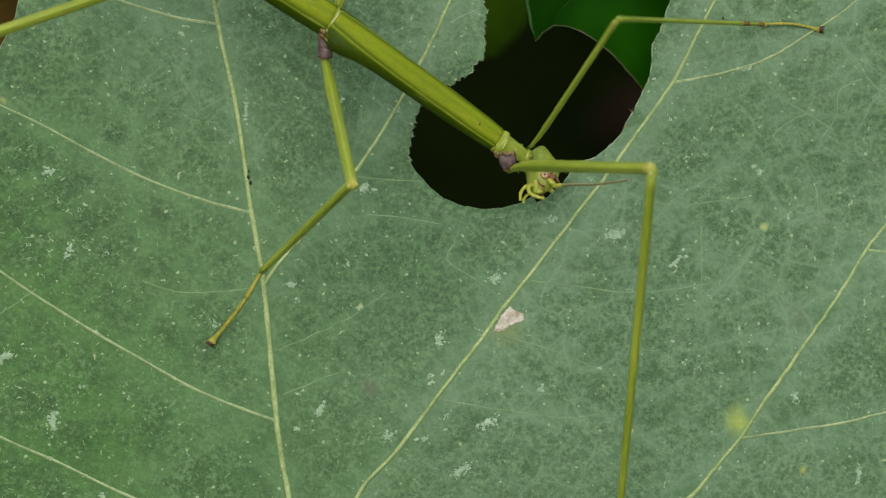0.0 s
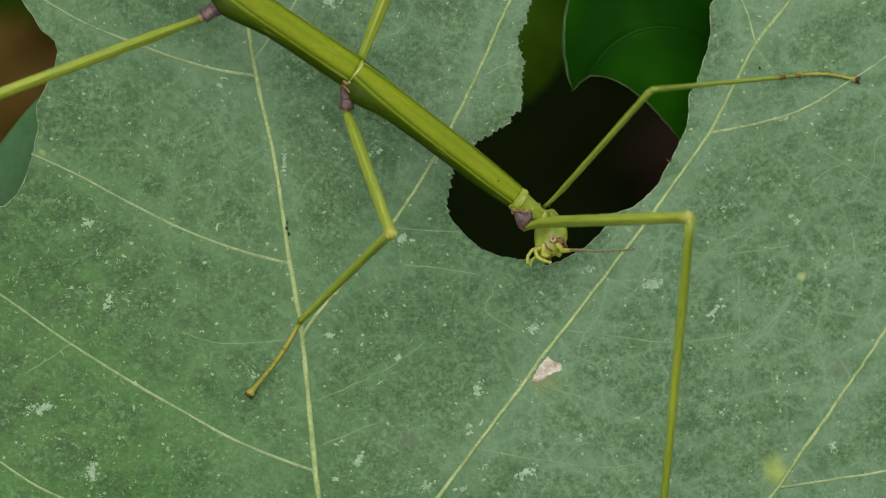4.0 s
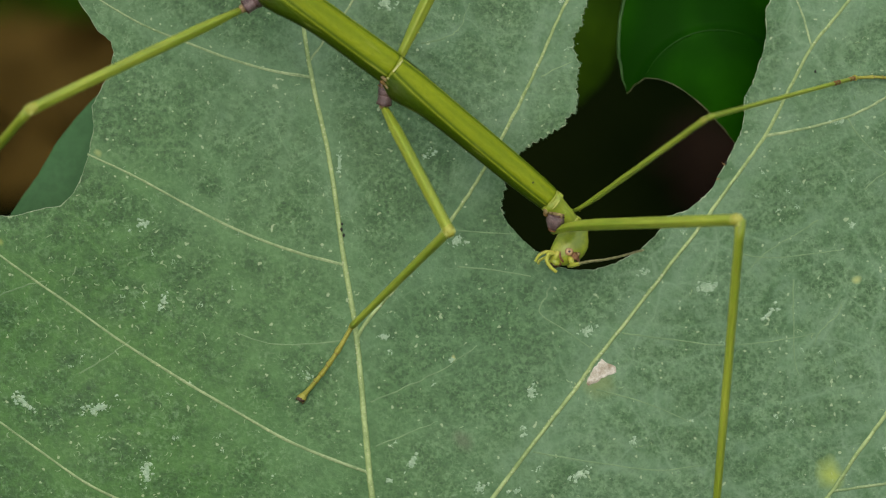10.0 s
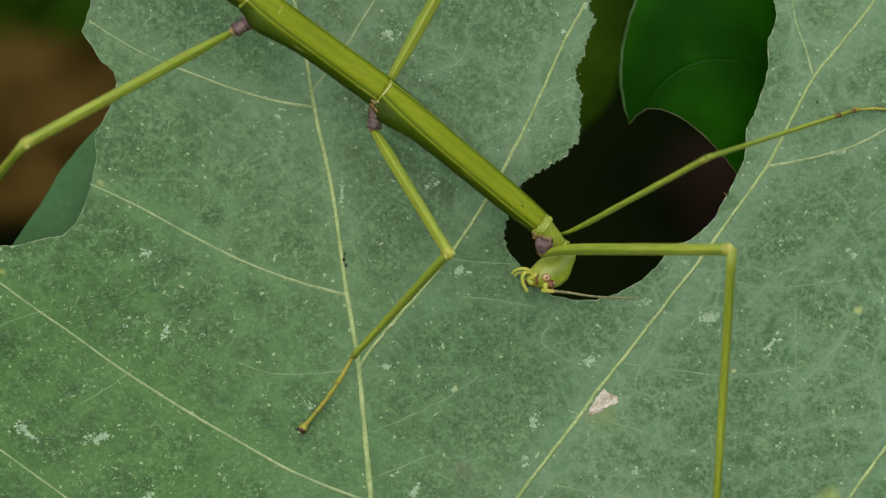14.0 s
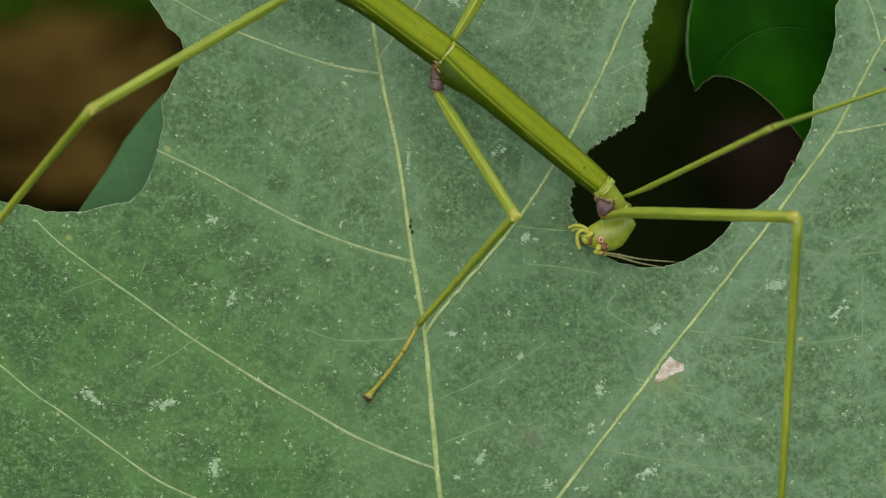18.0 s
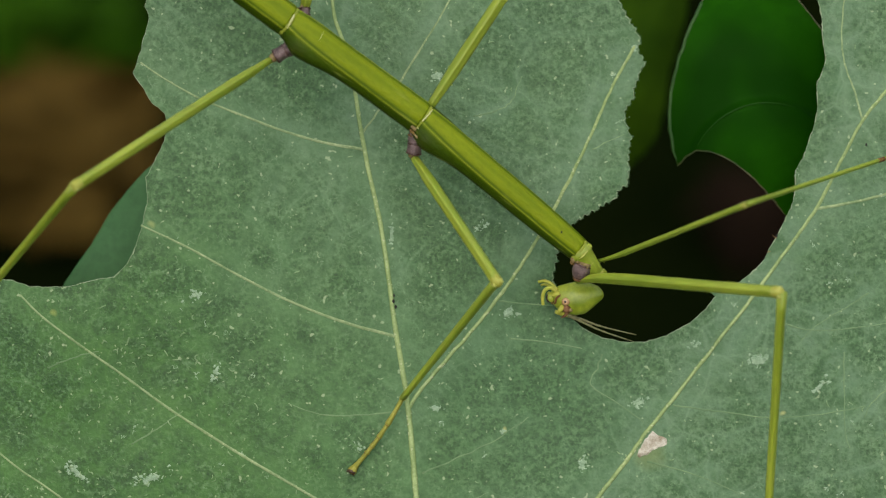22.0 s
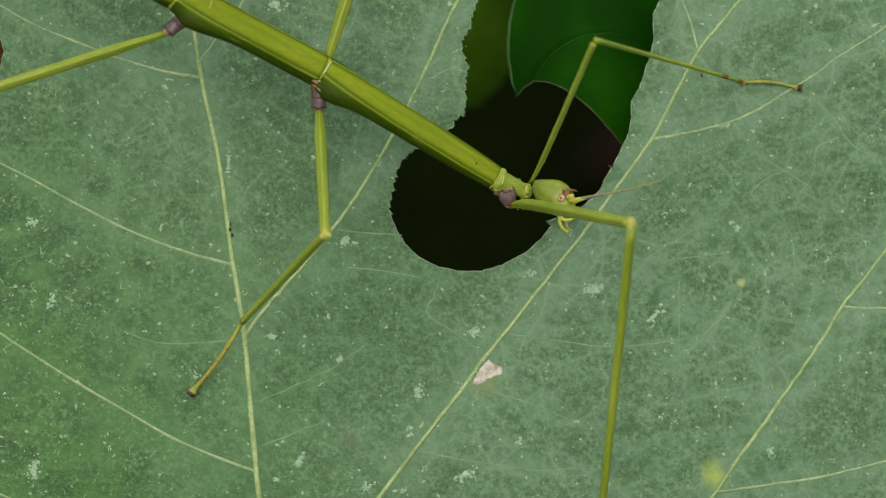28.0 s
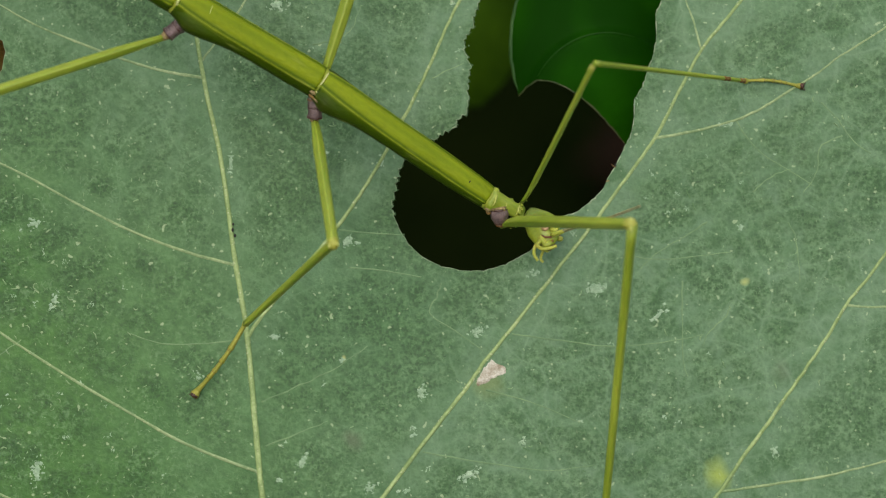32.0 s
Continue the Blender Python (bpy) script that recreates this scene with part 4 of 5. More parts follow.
def build_ground():
    bm = bmesh.new()
    rings = [0.0, 0.6, 1.2, 2.0, 3.0, 4.5, 7, 12, 25, 60, 200, 900]
    seg = 48
    prev = None
    for r in rings:
        ring = []
        for k in range(seg):
            a = 2 * math.pi * k / seg
            x, y = r * math.cos(a), 1.0 + r * math.sin(a)
            ring.append(bm.verts.new((x, y, (0.03 * noise.noise(Vector((x, y, 0)) * 1.7) - 0.015) if r < 25 else -0.015)))
        if prev:
            for k in range(seg):
                bm.faces.new((prev[k], ring[k], ring[(k + 1) % seg], prev[(k + 1) % seg]))
        prev = ring
    bmesh.ops.remove_doubles(bm, verts=bm.verts, dist=1e-6)
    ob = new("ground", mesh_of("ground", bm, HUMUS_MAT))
    tagged(ob, "humus ground with deep shade put into its near-black colour", "ground", kind="structure")

    low, high = ground_spot(-250, 700), ground_spot(1900, -350)
    bare_view = (low.x - 0.15, high.x + 0.15, min(low.y, high.y) - 0.2, max(low.y, high.y) + 0.2)

    def litter(name, label, spots, material, count, size, seed, spread, lift=0.004, category="leaf litter", strewn=0):
        rnd = random.Random(seed)
        bm = bmesh.new()
        for k in range(count + strewn):
            x, y = rnd.choice(spots)
            c = ground_spot(x, y)
            if k >= count:
                # the rest lies about, but not where the near-black ground shows through the gaps
                far, way = 5.0 * rnd.random() ** 0.7, rnd.uniform(0, 2 * math.pi)
                c = Vector((far * math.cos(way), 0.8 + far * math.sin(way), 0))
                if (bare_view[0] < c.x < bare_view[1] and bare_view[2] < c.y < bare_view[3]):
                    continue
            c += Vector((rnd.gauss(0, spread), rnd.gauss(0, spread * 1.7), lift + rnd.uniform(0, 0.02)))
            turn = Matrix.Translation(c) @ pose(0, 0, 0, rnd.uniform(-25, 25), rnd.uniform(-25, 25), rnd.uniform(0, 360))
            ln, wd = size * rnd.uniform(0.7, 1.3), size * rnd.uniform(0.3, 0.5)
            rows = []
            for i in range(6):
                s = i / 5
                w = wd * math.sin(math.pi * (0.08 + 0.88 * s)) ** 0.8
                z = 0.15 * ln * math.sin(s * 3.1)
                rows.append([bm.verts.new(turn @ Vector(((s - 0.5) * ln, w * j, z + abs(j) * wd * 0.3))) for j in (-1, -0.5, 0, 0.5, 1)])
            for a, b in zip(rows, rows[1:]):
                for j in range(4):
                    bm.faces.new((a[j], b[j], b[j + 1], a[j + 1]))
        ob = new(name, mesh_of(name, bm, material))
        tagged(ob, label, category, kind="stuff")

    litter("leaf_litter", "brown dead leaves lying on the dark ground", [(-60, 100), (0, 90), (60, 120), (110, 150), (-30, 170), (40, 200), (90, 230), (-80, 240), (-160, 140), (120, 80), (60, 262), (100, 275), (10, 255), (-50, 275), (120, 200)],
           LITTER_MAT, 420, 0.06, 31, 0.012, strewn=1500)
    litter("dark_litter", "red-brown dead leaves with shade put into their dim colour", [(1275, 325), (1292, 336), (1265, 355), (1285, 366)], RED_LITTER, 60, 0.035, 32, 0.010, strewn=500)
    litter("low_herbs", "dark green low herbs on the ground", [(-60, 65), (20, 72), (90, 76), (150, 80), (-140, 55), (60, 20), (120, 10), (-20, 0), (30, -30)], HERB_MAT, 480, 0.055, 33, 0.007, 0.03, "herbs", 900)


# ---- the stick insect ----
AXIS = 175.0
FRONT = 366.0
HIND = pose(0, 0, 0, 0, 0, 3.5)  # the hind body bends a little against the fore body


def u(*v):
    return Vector(v) * U


def turn_to(origin, target, up=(0, 0, 1)):
    """A pose at origin whose x axis points at target and whose z axis stays near up."""
    x = (Vector(target) - Vector(origin)).normalized()
    y = Vector(up).cross(x).normalized()
    z = x.cross(y)
    return Matrix.Translation(origin) @ Matrix((x, y, z)).transposed().to_4x4()


def ridged(a, s):
    # four flat faces with keels between them
    c, d = abs(math.cos(a)), abs(math.sin(a))
    return 1.16 / (c ** 1.1 + d ** 1.1) ** (1 / 1.1)


ROLL = 24.0  # the body leans on its side, its back turned away from the near legs


def thorax_mesh(x0, x1, radii, keel=(0.5, 0.5, 1.0), joints=(), seg=56):
    """A stretch of the body: a vaulted back between two keels, a groove above each keel, flat flanks. keel: where it lies across the back
    at both ends (0: the middle, 1: the flank), and how fast it gets there; joints: places where the flank swells round a leg's root."""
    n = max(12, int((x1 - x0) / 5.0))
    bm = bmesh.new()
    layer, dark = bm.verts.layers.float.new("flank"), bm.verts.layers.float.new("joint")
    rings = []
    for i in range(n + 1):
        s = i / n
        x = x0 + (x1 - x0) * s
        k = s * (len(radii) - 1)
        j = min(int(k), len(radii) - 2)
        r = (radii[j] + (radii[j + 1] - radii[j]) * (k - j)) * (1 + 0.012 * noise.noise(Vector((i * 0.35, x0, 0))))
        if i in (0, n):
            r *= 0.965
        mid = keel[0] + (keel[1] - keel[0]) * (1 - math.exp(-s * keel[2] * 4)) / (1 - math.exp(-keel[2] * 4))
        ring = []
        for q in range(seg):
            a = 2 * math.pi * q / seg
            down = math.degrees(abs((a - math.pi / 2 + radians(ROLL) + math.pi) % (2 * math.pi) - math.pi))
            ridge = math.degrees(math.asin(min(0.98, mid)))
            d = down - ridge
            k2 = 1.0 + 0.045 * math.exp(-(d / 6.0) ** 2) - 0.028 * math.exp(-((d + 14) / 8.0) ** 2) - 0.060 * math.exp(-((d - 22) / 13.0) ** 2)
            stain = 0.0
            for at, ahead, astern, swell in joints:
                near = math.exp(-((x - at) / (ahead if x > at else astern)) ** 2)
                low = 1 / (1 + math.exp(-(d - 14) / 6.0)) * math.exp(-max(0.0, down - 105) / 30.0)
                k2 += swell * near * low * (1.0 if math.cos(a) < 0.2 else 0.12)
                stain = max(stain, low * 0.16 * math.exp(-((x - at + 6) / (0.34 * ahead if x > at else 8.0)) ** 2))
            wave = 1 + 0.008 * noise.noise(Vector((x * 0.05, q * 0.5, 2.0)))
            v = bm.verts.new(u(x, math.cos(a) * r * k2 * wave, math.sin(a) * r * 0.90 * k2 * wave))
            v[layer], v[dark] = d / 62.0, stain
            ring.append(v)
        rings.append(ring)
    for a, b in zip(rings, rings[1:]):
        for q in range(seg):
            bm.faces.new((a[q], a[(q + 1) % seg], b[(q + 1) % seg], b[q]))
    bm.faces.new(rings[0][::-1])
    bm.faces.new(rings[-1])
    return bm


def femur_mesh(length, r0, r1, spines, seed, bow=0.0):
    rnd = random.Random(seed)
    n = 24
    pts, rr = [], []
    for i in range(n + 1):
        s = i / n
        pts.append(u(length * s - (4 if i == 0 else 0), bow * (1 - math.exp(-s / 0.07) - s), 4.0 * math.sin(math.pi * s)))
        rr.append((r0 + (r1 - r0) * s) * U * (0.60 + 0.42 * min(1, s * 5) + 0.05 * noise.noise(Vector((i * 0.5, seed, 0)))) * (1.0 if s < 0.97 else 1.12))
    bm = tube(pts, rr, 24, shape=ridged)
    for k in range(spines):
        s = (k + rnd.uniform(0.2, 0.8)) / spines
        a = rnd.choice((0.0, 0.15, 3.14, 3.0))
        r = (r0 + (r1 - r0) * s) * 1.16
        blob(1.0 * U, (1.3, 1, 1), u(length * s, math.cos(a) * r + bow * (1 - math.exp(-s / 0.07) - s), math.sin(a) * r + 4 * math.sin(math.pi * s)), bm, 0.0, 6)
    return bm


def tibia_mesh(length, r0, r1, seed):
    n = 20
    pts = [u(length * i / n, 0, 2.5 * math.sin(math.pi * i / n)) for i in range(n + 1)]
    rr = [(r0 + (r1 - r0) * i / n) * U * (1.12 if i < 1 else 1.0) * (1.1 if i == n else 1) * (1 + 0.04 * noise.noise(Vector((i * 0.6, seed, 1)))) for i in range(n + 1)]
    return tube(pts, rr, 16, shape=ridged)


def tarsus_parts(holder, length, r):
    """Five short joints that end in a dark pad with two claws."""
    def way(q):
        # the foot bends a little, and its end turns down
        return u(q * length, 5.0 * math.sin(q * 3.1), 3.0 * math.sin(q * 3.1) - 2.0 * q)
    at = 0.0
    for k, share in enumerate((0.36, 0.18, 0.14, 0.10, 0.22)):
        pts = [way(at + share * q) for q in (0, 0.12, 0.45, 0.75, 0.92, 1)]
        part("foot_joint", tube(pts, [r * q * U for q in (0.86, 0.92, 0.90, 1.02, 1.26, 0.98)], 8), TARSUS_MAT, holder)
        at += share
        part("joint_ring", blob(r * 0.98 * U, (0.30, 1.1, 1.1), way(at), None, 0.2, 8), BROWN_MAT, holder, "brown ring at the foot joint")
    for q in (0.50, 0.62, 0.74):
        part("sole_pad", blob(r * 0.62 * U, (2.0, 1.0, 0.8), way(q) + u(0, -r * 0.5, -r * 0.2), None, 0.3, 8), CLAW_MAT, holder, "small dark brown sole pad")
    x = length
    part("foot_pad", tube([way(0.97), way(1.0), way(1.0) + u(4, 0, 0), way(1.0) + u(9, 0, -1)], [r * q * U for q in (1.05, 1.4, 1.8, 2.0)], 10), TARSUS_MAT, holder, "flared pale tan foot tip")
    part("sticky_pad", blob(max(5.0, r * 1.4) * U, (0.8, 1.2, 1.0), u(x + 8, 0, 1), None, 0.5, 12), CLAW_MAT, holder, "dark brown sticky foot pad")
    for side in (-1, 1):
        pts = spline([u(x + 5, side * r * 0.8, 0), u(x + 12, side * (r * 0.8 + 3), 1), u(x + 15, side * (r * 0.8 + 4), -4)], 4)
        part("claw", tube(pts, [(2.0 - 1.5 * i / (len(pts) - 1)) * U for i in range(len(pts))], 6), CLAW_MAT, holder, "tiny dark hooked claw")


INSECT = {}


def build_insect():
    bug = thing("stick_insect", "slender yellow-green stick insect feeding on the leaf edge", "stick insect", LEAF)
    INSECT["bug"] = bug
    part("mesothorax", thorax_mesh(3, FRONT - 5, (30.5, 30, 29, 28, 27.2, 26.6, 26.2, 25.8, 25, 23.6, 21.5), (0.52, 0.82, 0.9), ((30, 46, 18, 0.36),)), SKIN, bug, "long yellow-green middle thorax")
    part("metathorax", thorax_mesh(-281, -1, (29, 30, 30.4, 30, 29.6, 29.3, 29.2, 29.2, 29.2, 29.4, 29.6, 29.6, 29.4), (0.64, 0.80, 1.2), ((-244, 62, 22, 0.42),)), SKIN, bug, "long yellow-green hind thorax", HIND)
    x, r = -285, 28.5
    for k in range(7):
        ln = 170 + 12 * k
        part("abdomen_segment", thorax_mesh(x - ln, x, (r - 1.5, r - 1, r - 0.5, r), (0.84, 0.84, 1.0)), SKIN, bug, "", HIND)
        x -= ln + 4
        r -= 1.8

    # cream seams at the joints, over the back alone
    def seam(x, r, a0, a1, wide, m=None, slant=0.0):
        line = []
        for i in range(13):
            a = radians(a0 + (a1 - a0) * i / 12)
            line.append(u(x + slant * (i / 12 - 0.5) + 1.2 * noise.noise(Vector((i * 0.8, x, 0))), r * math.cos(a), r * 0.90 * math.sin(a)))
        part("joint_seam", tube(line, [wide * U * (0.7 + 0.5 * math.sin(math.pi * i / 12) + 0.3 * noise.noise(Vector((i * 0.9, x, 4)))) for i in range(13)], 8), SEAM_MAT, bug, "cream seam of a body joint", m)
    seam(2, 29.4, 36, 96, 1.15, None, -2)
    seam(-283, 29.2, 60, 112, 1.6, HIND, 4)
    seam(-226, 29.8, 48, 84, 0.5, HIND, 3)
    for x, r in ((1, 28.4), (FRONT - 4, 21.4), (-283, 28)):
        part("collar", tube([u(x - 4, 0, 0), u(x - 1, 0, 0), u(x + 1, 0, 0), u(x + 4, 0, 0)], [q * U for q in (r - 1.5, r, r, r - 1.5)], 28, (1.0, 0.90)), COLLAR_MAT, bug, "pale yellow-green joint ring", HIND if x < -1 else None)
    part("back_speck", blob(1.6 * U, (0.8, 1.7, 0.5), u(FRONT - 52, 4, 23.3), None, 0.3, 8), SPECK_MAT, bug, "tiny dark speck on the back")

    # joints of the middle and hind legs: a barrel, a darker ring and a narrow collar on which the thigh turns
    def coxa(holder, root, tip, r, m=None):
        m = m or Matrix.Identity(4)
        a, b = m @ u(*root), m @ u(*tip)

        def way(q):
            return a.lerp(b, q)
        barrel = tube([way(q) for q in (-0.15, 0.05, 0.18, 0.34, 0.46, 0.54)], [r * q * U for q in (1.0, 1.04, 1.0, 1.05, 1.02, 0.86)], 18, shape=lambda t, q: 1 + 0.05 * math.cos(3 * t) + 0.03 * math.sin(5 * t + 9 * q))
        part("coxa", barrel, COXA_MAT, holder, "dark purple-brown leg joint")
        barrel = tube([way(q) for q in (0.50, 0.57, 0.66, 0.78, 0.88, 0.94)], [r * q * U for q in (0.84, 0.94, 0.90, 0.88, 0.94, 0.72)], 18, shape=lambda t, q: 1 + 0.05 * math.cos(3 * t + 1) + 0.03 * math.sin(4 * t - 7 * q))
        part("trochanter", barrel, COXA_MAT, holder, "purple-brown outer leg joint")
        for q, wide, mat in ((0.53, 0.90, CLAW_MAT), (0.20, 1.03, BROWN_MAT), (0.91, 0.93, CLAW_MAT)):
            ahead = (b - a).normalized()
            ring = [way(q) - ahead * 1.5 * U, way(q), way(q) + ahead * 1.5 * U]
            part("joint_band", tube(ring, [(r * wide - 0.6) * U, (r * wide + 1.5) * U, (r * wide - 0.6) * U], 16), mat, holder, "thin dark band on the leg joint" if mat is CLAW_MAT else "thin tan band on the leg joint")
        part("joint_tip", tube([way(0.90), way(0.97), way(1.05), way(1.12)], [r * q * U for q in (0.62, 0.62, 0.55, 0.40)], 12), TAN_MAT, holder, "tan tip of the leg joint")
    coxa(bug, (4, 10, -16), (2, 28, -14), 11)
    coxa(bug, (10, -20, -8), (33, -57, -14), 14)
    coxa(bug, (-247, -18, -8), (-266, -65, -15), 13.5, HIND)
    coxa(bug, (-256, 12, -18), (-274, 36, -24), 12, HIND)
    for x, y, z, m in ((-3, -19, 20, None), (-262, -19, 20, HIND)):
        # the tan, knobbly hinge between the keel and the leg
        for dx, dy, dz, size, wide, mat in ((1, -2, -1.5, 4.2, 1.5, TAN_MAT), (4, -9, -5.0, 3.8, 1.7, BROWN_MAT), (10, 3, 0.5, 3.0, 1.9, SEAM_MAT), (15, -10, -4.0, 3.2, 2.0, TAN_MAT)):
            part("joint_patch", blob(size * U, (wide, 0.8, 0.55), (m or Matrix.Identity(4)) @ u(x + dx, y + dy, z + dz), None, 0.6, 14), mat, bug, "tan hinge by the leg joint")

    # the short front thorax
    pro = part("prothorax", tube([u(q, 0, z) for q, z in ((-14, 0), (-7, 0), (-1, 0), (3, 0), (10, 0), (20, 1), (30, 1), (40, 0), (47, -1), (52, -1), (57, -2), (66, -5))],
                                 [q * U for q in (14, 19, 22.5, 23, 20, 18, 16.5, 15, 14, 13.5, 15.5, 12)], 24, (0.98, 0.92), shape=lambda a, s: 1 + 0.055 * math.cos(4 * a + math.pi) + 0.03 * math.cos(3 * a + 6 * s) + 0.02 * math.sin(5 * a - 14 * s)), LEG_SKIN, bug, "short green front thorax")
    for x, r, a0, a1, wide in ((3, 22.2, 15, 125, 1.2), (27, 17.0, 30, 110, 0.7), (53, 13.8, 10, 130, 1.1)):
        line = [u(x + 0.7 * math.sin(i * 0.9), r * 0.98 * math.cos(radians(a0 + (a1 - a0) * i / 11)), r * 0.93 * math.sin(radians(a0 + (a1 - a0) * i / 11))) for i in range(12)]
        part("plate_edge", tube(line, [wide * U * (0.7 + 0.5 * math.sin(math.pi * i / 11)) for i in range(12)], 8), RIDGE_MAT, pro, "pale raised edge of a back plate")
    part("corner_knob", blob(5 * U, (1.2, 0.8, 1.4), u(2, 18.5, 6), None, 0.2, 12), LEG_SKIN, pro, "raised green corner of the front thorax")
    for q in range(5):
        part("neck_frill", blob((3.4 - 0.3 * (q % 2)) * U, (1.3, 0.9, 0.8), u(56 + 2 * (q % 2), 12 - 7 * q, 13 - 1.2 * (q - 2) ** 2), None, 0.35, 8), COLLAR_MAT, pro, "pale knobbly frill of the neck")
    INSECT["pro"] = pro
    for x, r in ((1, 23.0), (56, 15.6)):
        part("front_collar", tube([u(x - 3, 0, 0), u(x, 0, 0), u(x + 3, 0, 0)], [(r - 2) * U, (r - 0.4) * U, (r - 2) * U], 24, (0.98, 0.92)), COLLAR_MAT, pro, "pale ring")
    a, b = u(20, -7, 7), u(39, -36, 1)
    knob = part("front_coxa", tube([a.lerp(b, q) for q in (-0.12, 0.0, 0.12, 0.3, 0.5, 0.68, 0.82, 0.92)], [q * U for q in (6.5, 12, 15.0, 16.0, 15.3, 13.2, 10.4, 7.0)], 22,
                                   shape=lambda t, q: 1 + 0.05 * math.cos(2 * t + 0.6) + 0.05 * math.sin(4 * t + 5 * q) + 0.03 * math.cos(7 * t - 6 * q)), COXA_MAT, pro, "large dark purple-brown front leg joint")
    for q, r, wide, mat in ((-0.02, 11.6, 2.6, TAN_MAT), (0.10, 14.1, 1.3, CLAW_MAT), (0.80, 10.7, 1.1, CLAW_MAT), (0.93, 6.8, 2.2, RED_MAT)):
        ahead = (b - a).normalized()
        ring = [a.lerp(b, q) + ahead * d * wide * U for d in (-1, -0.4, 0.4, 1)]
        part("joint_rim", tube(ring, [(r + d) * U for d in (0, wide * 0.8, wide * 0.8, 0)], 20, shape=lambda t, s: 1 + 0.05 * math.cos(2 * t + 0.6) + 0.05 * math.sin(4 * t + 5 * q)), mat, knob,
             "tan rim round the joint" if mat is TAN_MAT else "thin dark rim of the joint" if mat is CLAW_MAT else "red-brown tip of the joint")
    ridge = [a.lerp(b, q) + u(5 * math.sin(q * 3), 4, 13.8 - 3.2 * q) for q in np.linspace(0.1, 0.75, 9)]
    part("joint_crest", tube(ridge, [1.6 * U * (1 + 0.4 * math.sin(i * 2.1)) for i in range(9)], 8), TAN_MAT, knob, "pale tan crest on the joint")
    for x, y, z, size, mat in ((2, -18, 9, 5.2, TAN_MAT), (8, -15, 13, 3.2, TAN_MAT), (6, -23, 5, 4.0, BROWN_MAT)):
        part("joint_patch", blob(size * U, (1.3, 1.0, 0.9), u(x, y, z), None, 0.45, 14), mat, pro, "tan knob beside the joint")
    line = spline([u(26, 4, -12), u(38, 8, -10), u(46, 12, -9)], 5)
    part("front_coxa", tube(line, [q * U for q in np.linspace(9, 6.0, len(line))], 12), LEG_SKIN, pro, "green far front leg joint")

    # the head: x runs to the mouth, y is its crown, z the flank that shows
    pts = [u(q, y, 0) for q, y in ((-20, 4), (-17, 4), (-11, 3), (-2, 2), (9, 3), (20, 5), (31, 5), (42, 3), (52, 0), (61, -3), (68, -5), (73, -6))]
    rr = [q * U for q in (4, 8, 13.5, 18.5, 23, 26.5, 27.5, 26, 22.5, 18, 12, 6)]
    head = part("head", tube(pts, rr, 32, (1.0, 0.80), shape=lambda a, s: 1 + 0.05 * math.cos(2 * a) + 0.03 * math.cos(4 * a)), SKIN_HEAD, bug, "smooth pale green head")
    INSECT["head"] = head
    for side in (-1, 1):
        eye = part("eye", blob(6.8 * U, (1, 1, 0.62), u(46, 8, side * 19.6), None, 0, 16), EYE_MAT, head, "round cream eye")
        part("pupil", blob(2.3 * U, (1, 1, 0.5), u(46.5, 8, side * 23.2), None, 0, 10), PUPIL_MAT, eye, "dark pupil")
        part("eye_ring", tube([u(46 + 6.6 * math.cos(q), 8 + 6.6 * math.sin(q), side * 19.6) for q in np.linspace(0, 2 * math.pi, 22)], [0.9 * U] * 22, 6, cap=False), BROWN_MAT, eye)
        part("brow_patch", blob(7.2 * U, (1.25, 1.1, 0.6), u(46, 20, side * 14.5), None, 0.5, 14), CREST_MAT, head, "reddish brown patch beside the eye")
        part("brow_knob", blob(3.2 * U, (1.2, 1.0, 0.8), u(40, 24, side * 16), None, 0.3, 10), TAN_MAT, head, "tan knob on the brow")
        part("cheek_streak", tube(spline([u(54, -6, side * 16.5), u(62, 0, side * 15.5), u(66, 9, side * 12.5)], 5), [1.9 * U] * 11, 8), RED_MAT, head, "red-brown streak below the eye")
        part("mouth_patch", blob(6 * U, (0.7, 1.7, 0.5), u(71, -1, side * 8), None, 0.4, 12), BROWN_MAT, head, "brown patch by the mouth")
        part("jaw", tube(spline([u(55, -8, side * 13), u(66, -7, side * 12), u(73, -9, side * 6), u(76, -11, side * 1)], 4), [q * U for q in np.linspace(6, 3, 13)], 10), PALP_MAT, head, "pale jaw")
        for pts, r in (([(62, -12, 13), (69, -20, 16), (80, -17, 16), (86, -5, 14), (87, 8, 11)], 3.0), ([(64, -9, 9), (72, -22, 11), (82, -27, 10), (88, -26, 8)], 2.1), ([(60, -15, 10), (67, -26, 12), (78, -33, 10), (90, -33, 5)], 2.7))[slice(0, 3, 2) if side > 0 else slice(1, 2)]:
            line = spline([u(a, b, side * c) for a, b, c in pts], 6)
            m = len(line)
            part("palp", tube(line, [1.25 * r * U * (1 - 0.25 * i / m + (0.15 if i % 6 == 0 else 0)) for i in range(m)], 8), PALP_MAT, head, "thin yellow mouth feeler")
        part("antenna_base", tube([u(52, 15, side * 14), u(57, 20, side * 15), u(61, 25, side * 15)], [4.6 * U, 5.0 * U, 3.8 * U], 10), PALP_MAT, head, "thick pale antenna base")
    part("labrum", blob(7.5 * U, (0.85, 1.2, 0.7), u(72, -3, 8), None, 0.1, 16), SKIN_HEAD, head, "pale green upper lip")
    # a dark blob takes the place of the shadowed gap at the mouth
    part("mouth", blob(6 * U, (0.6, 1.3, 0.9), u(78, -2, 3), None, 0.3, 12), CLAW_MAT, head, "dark blob standing for the shadow in the mouth")
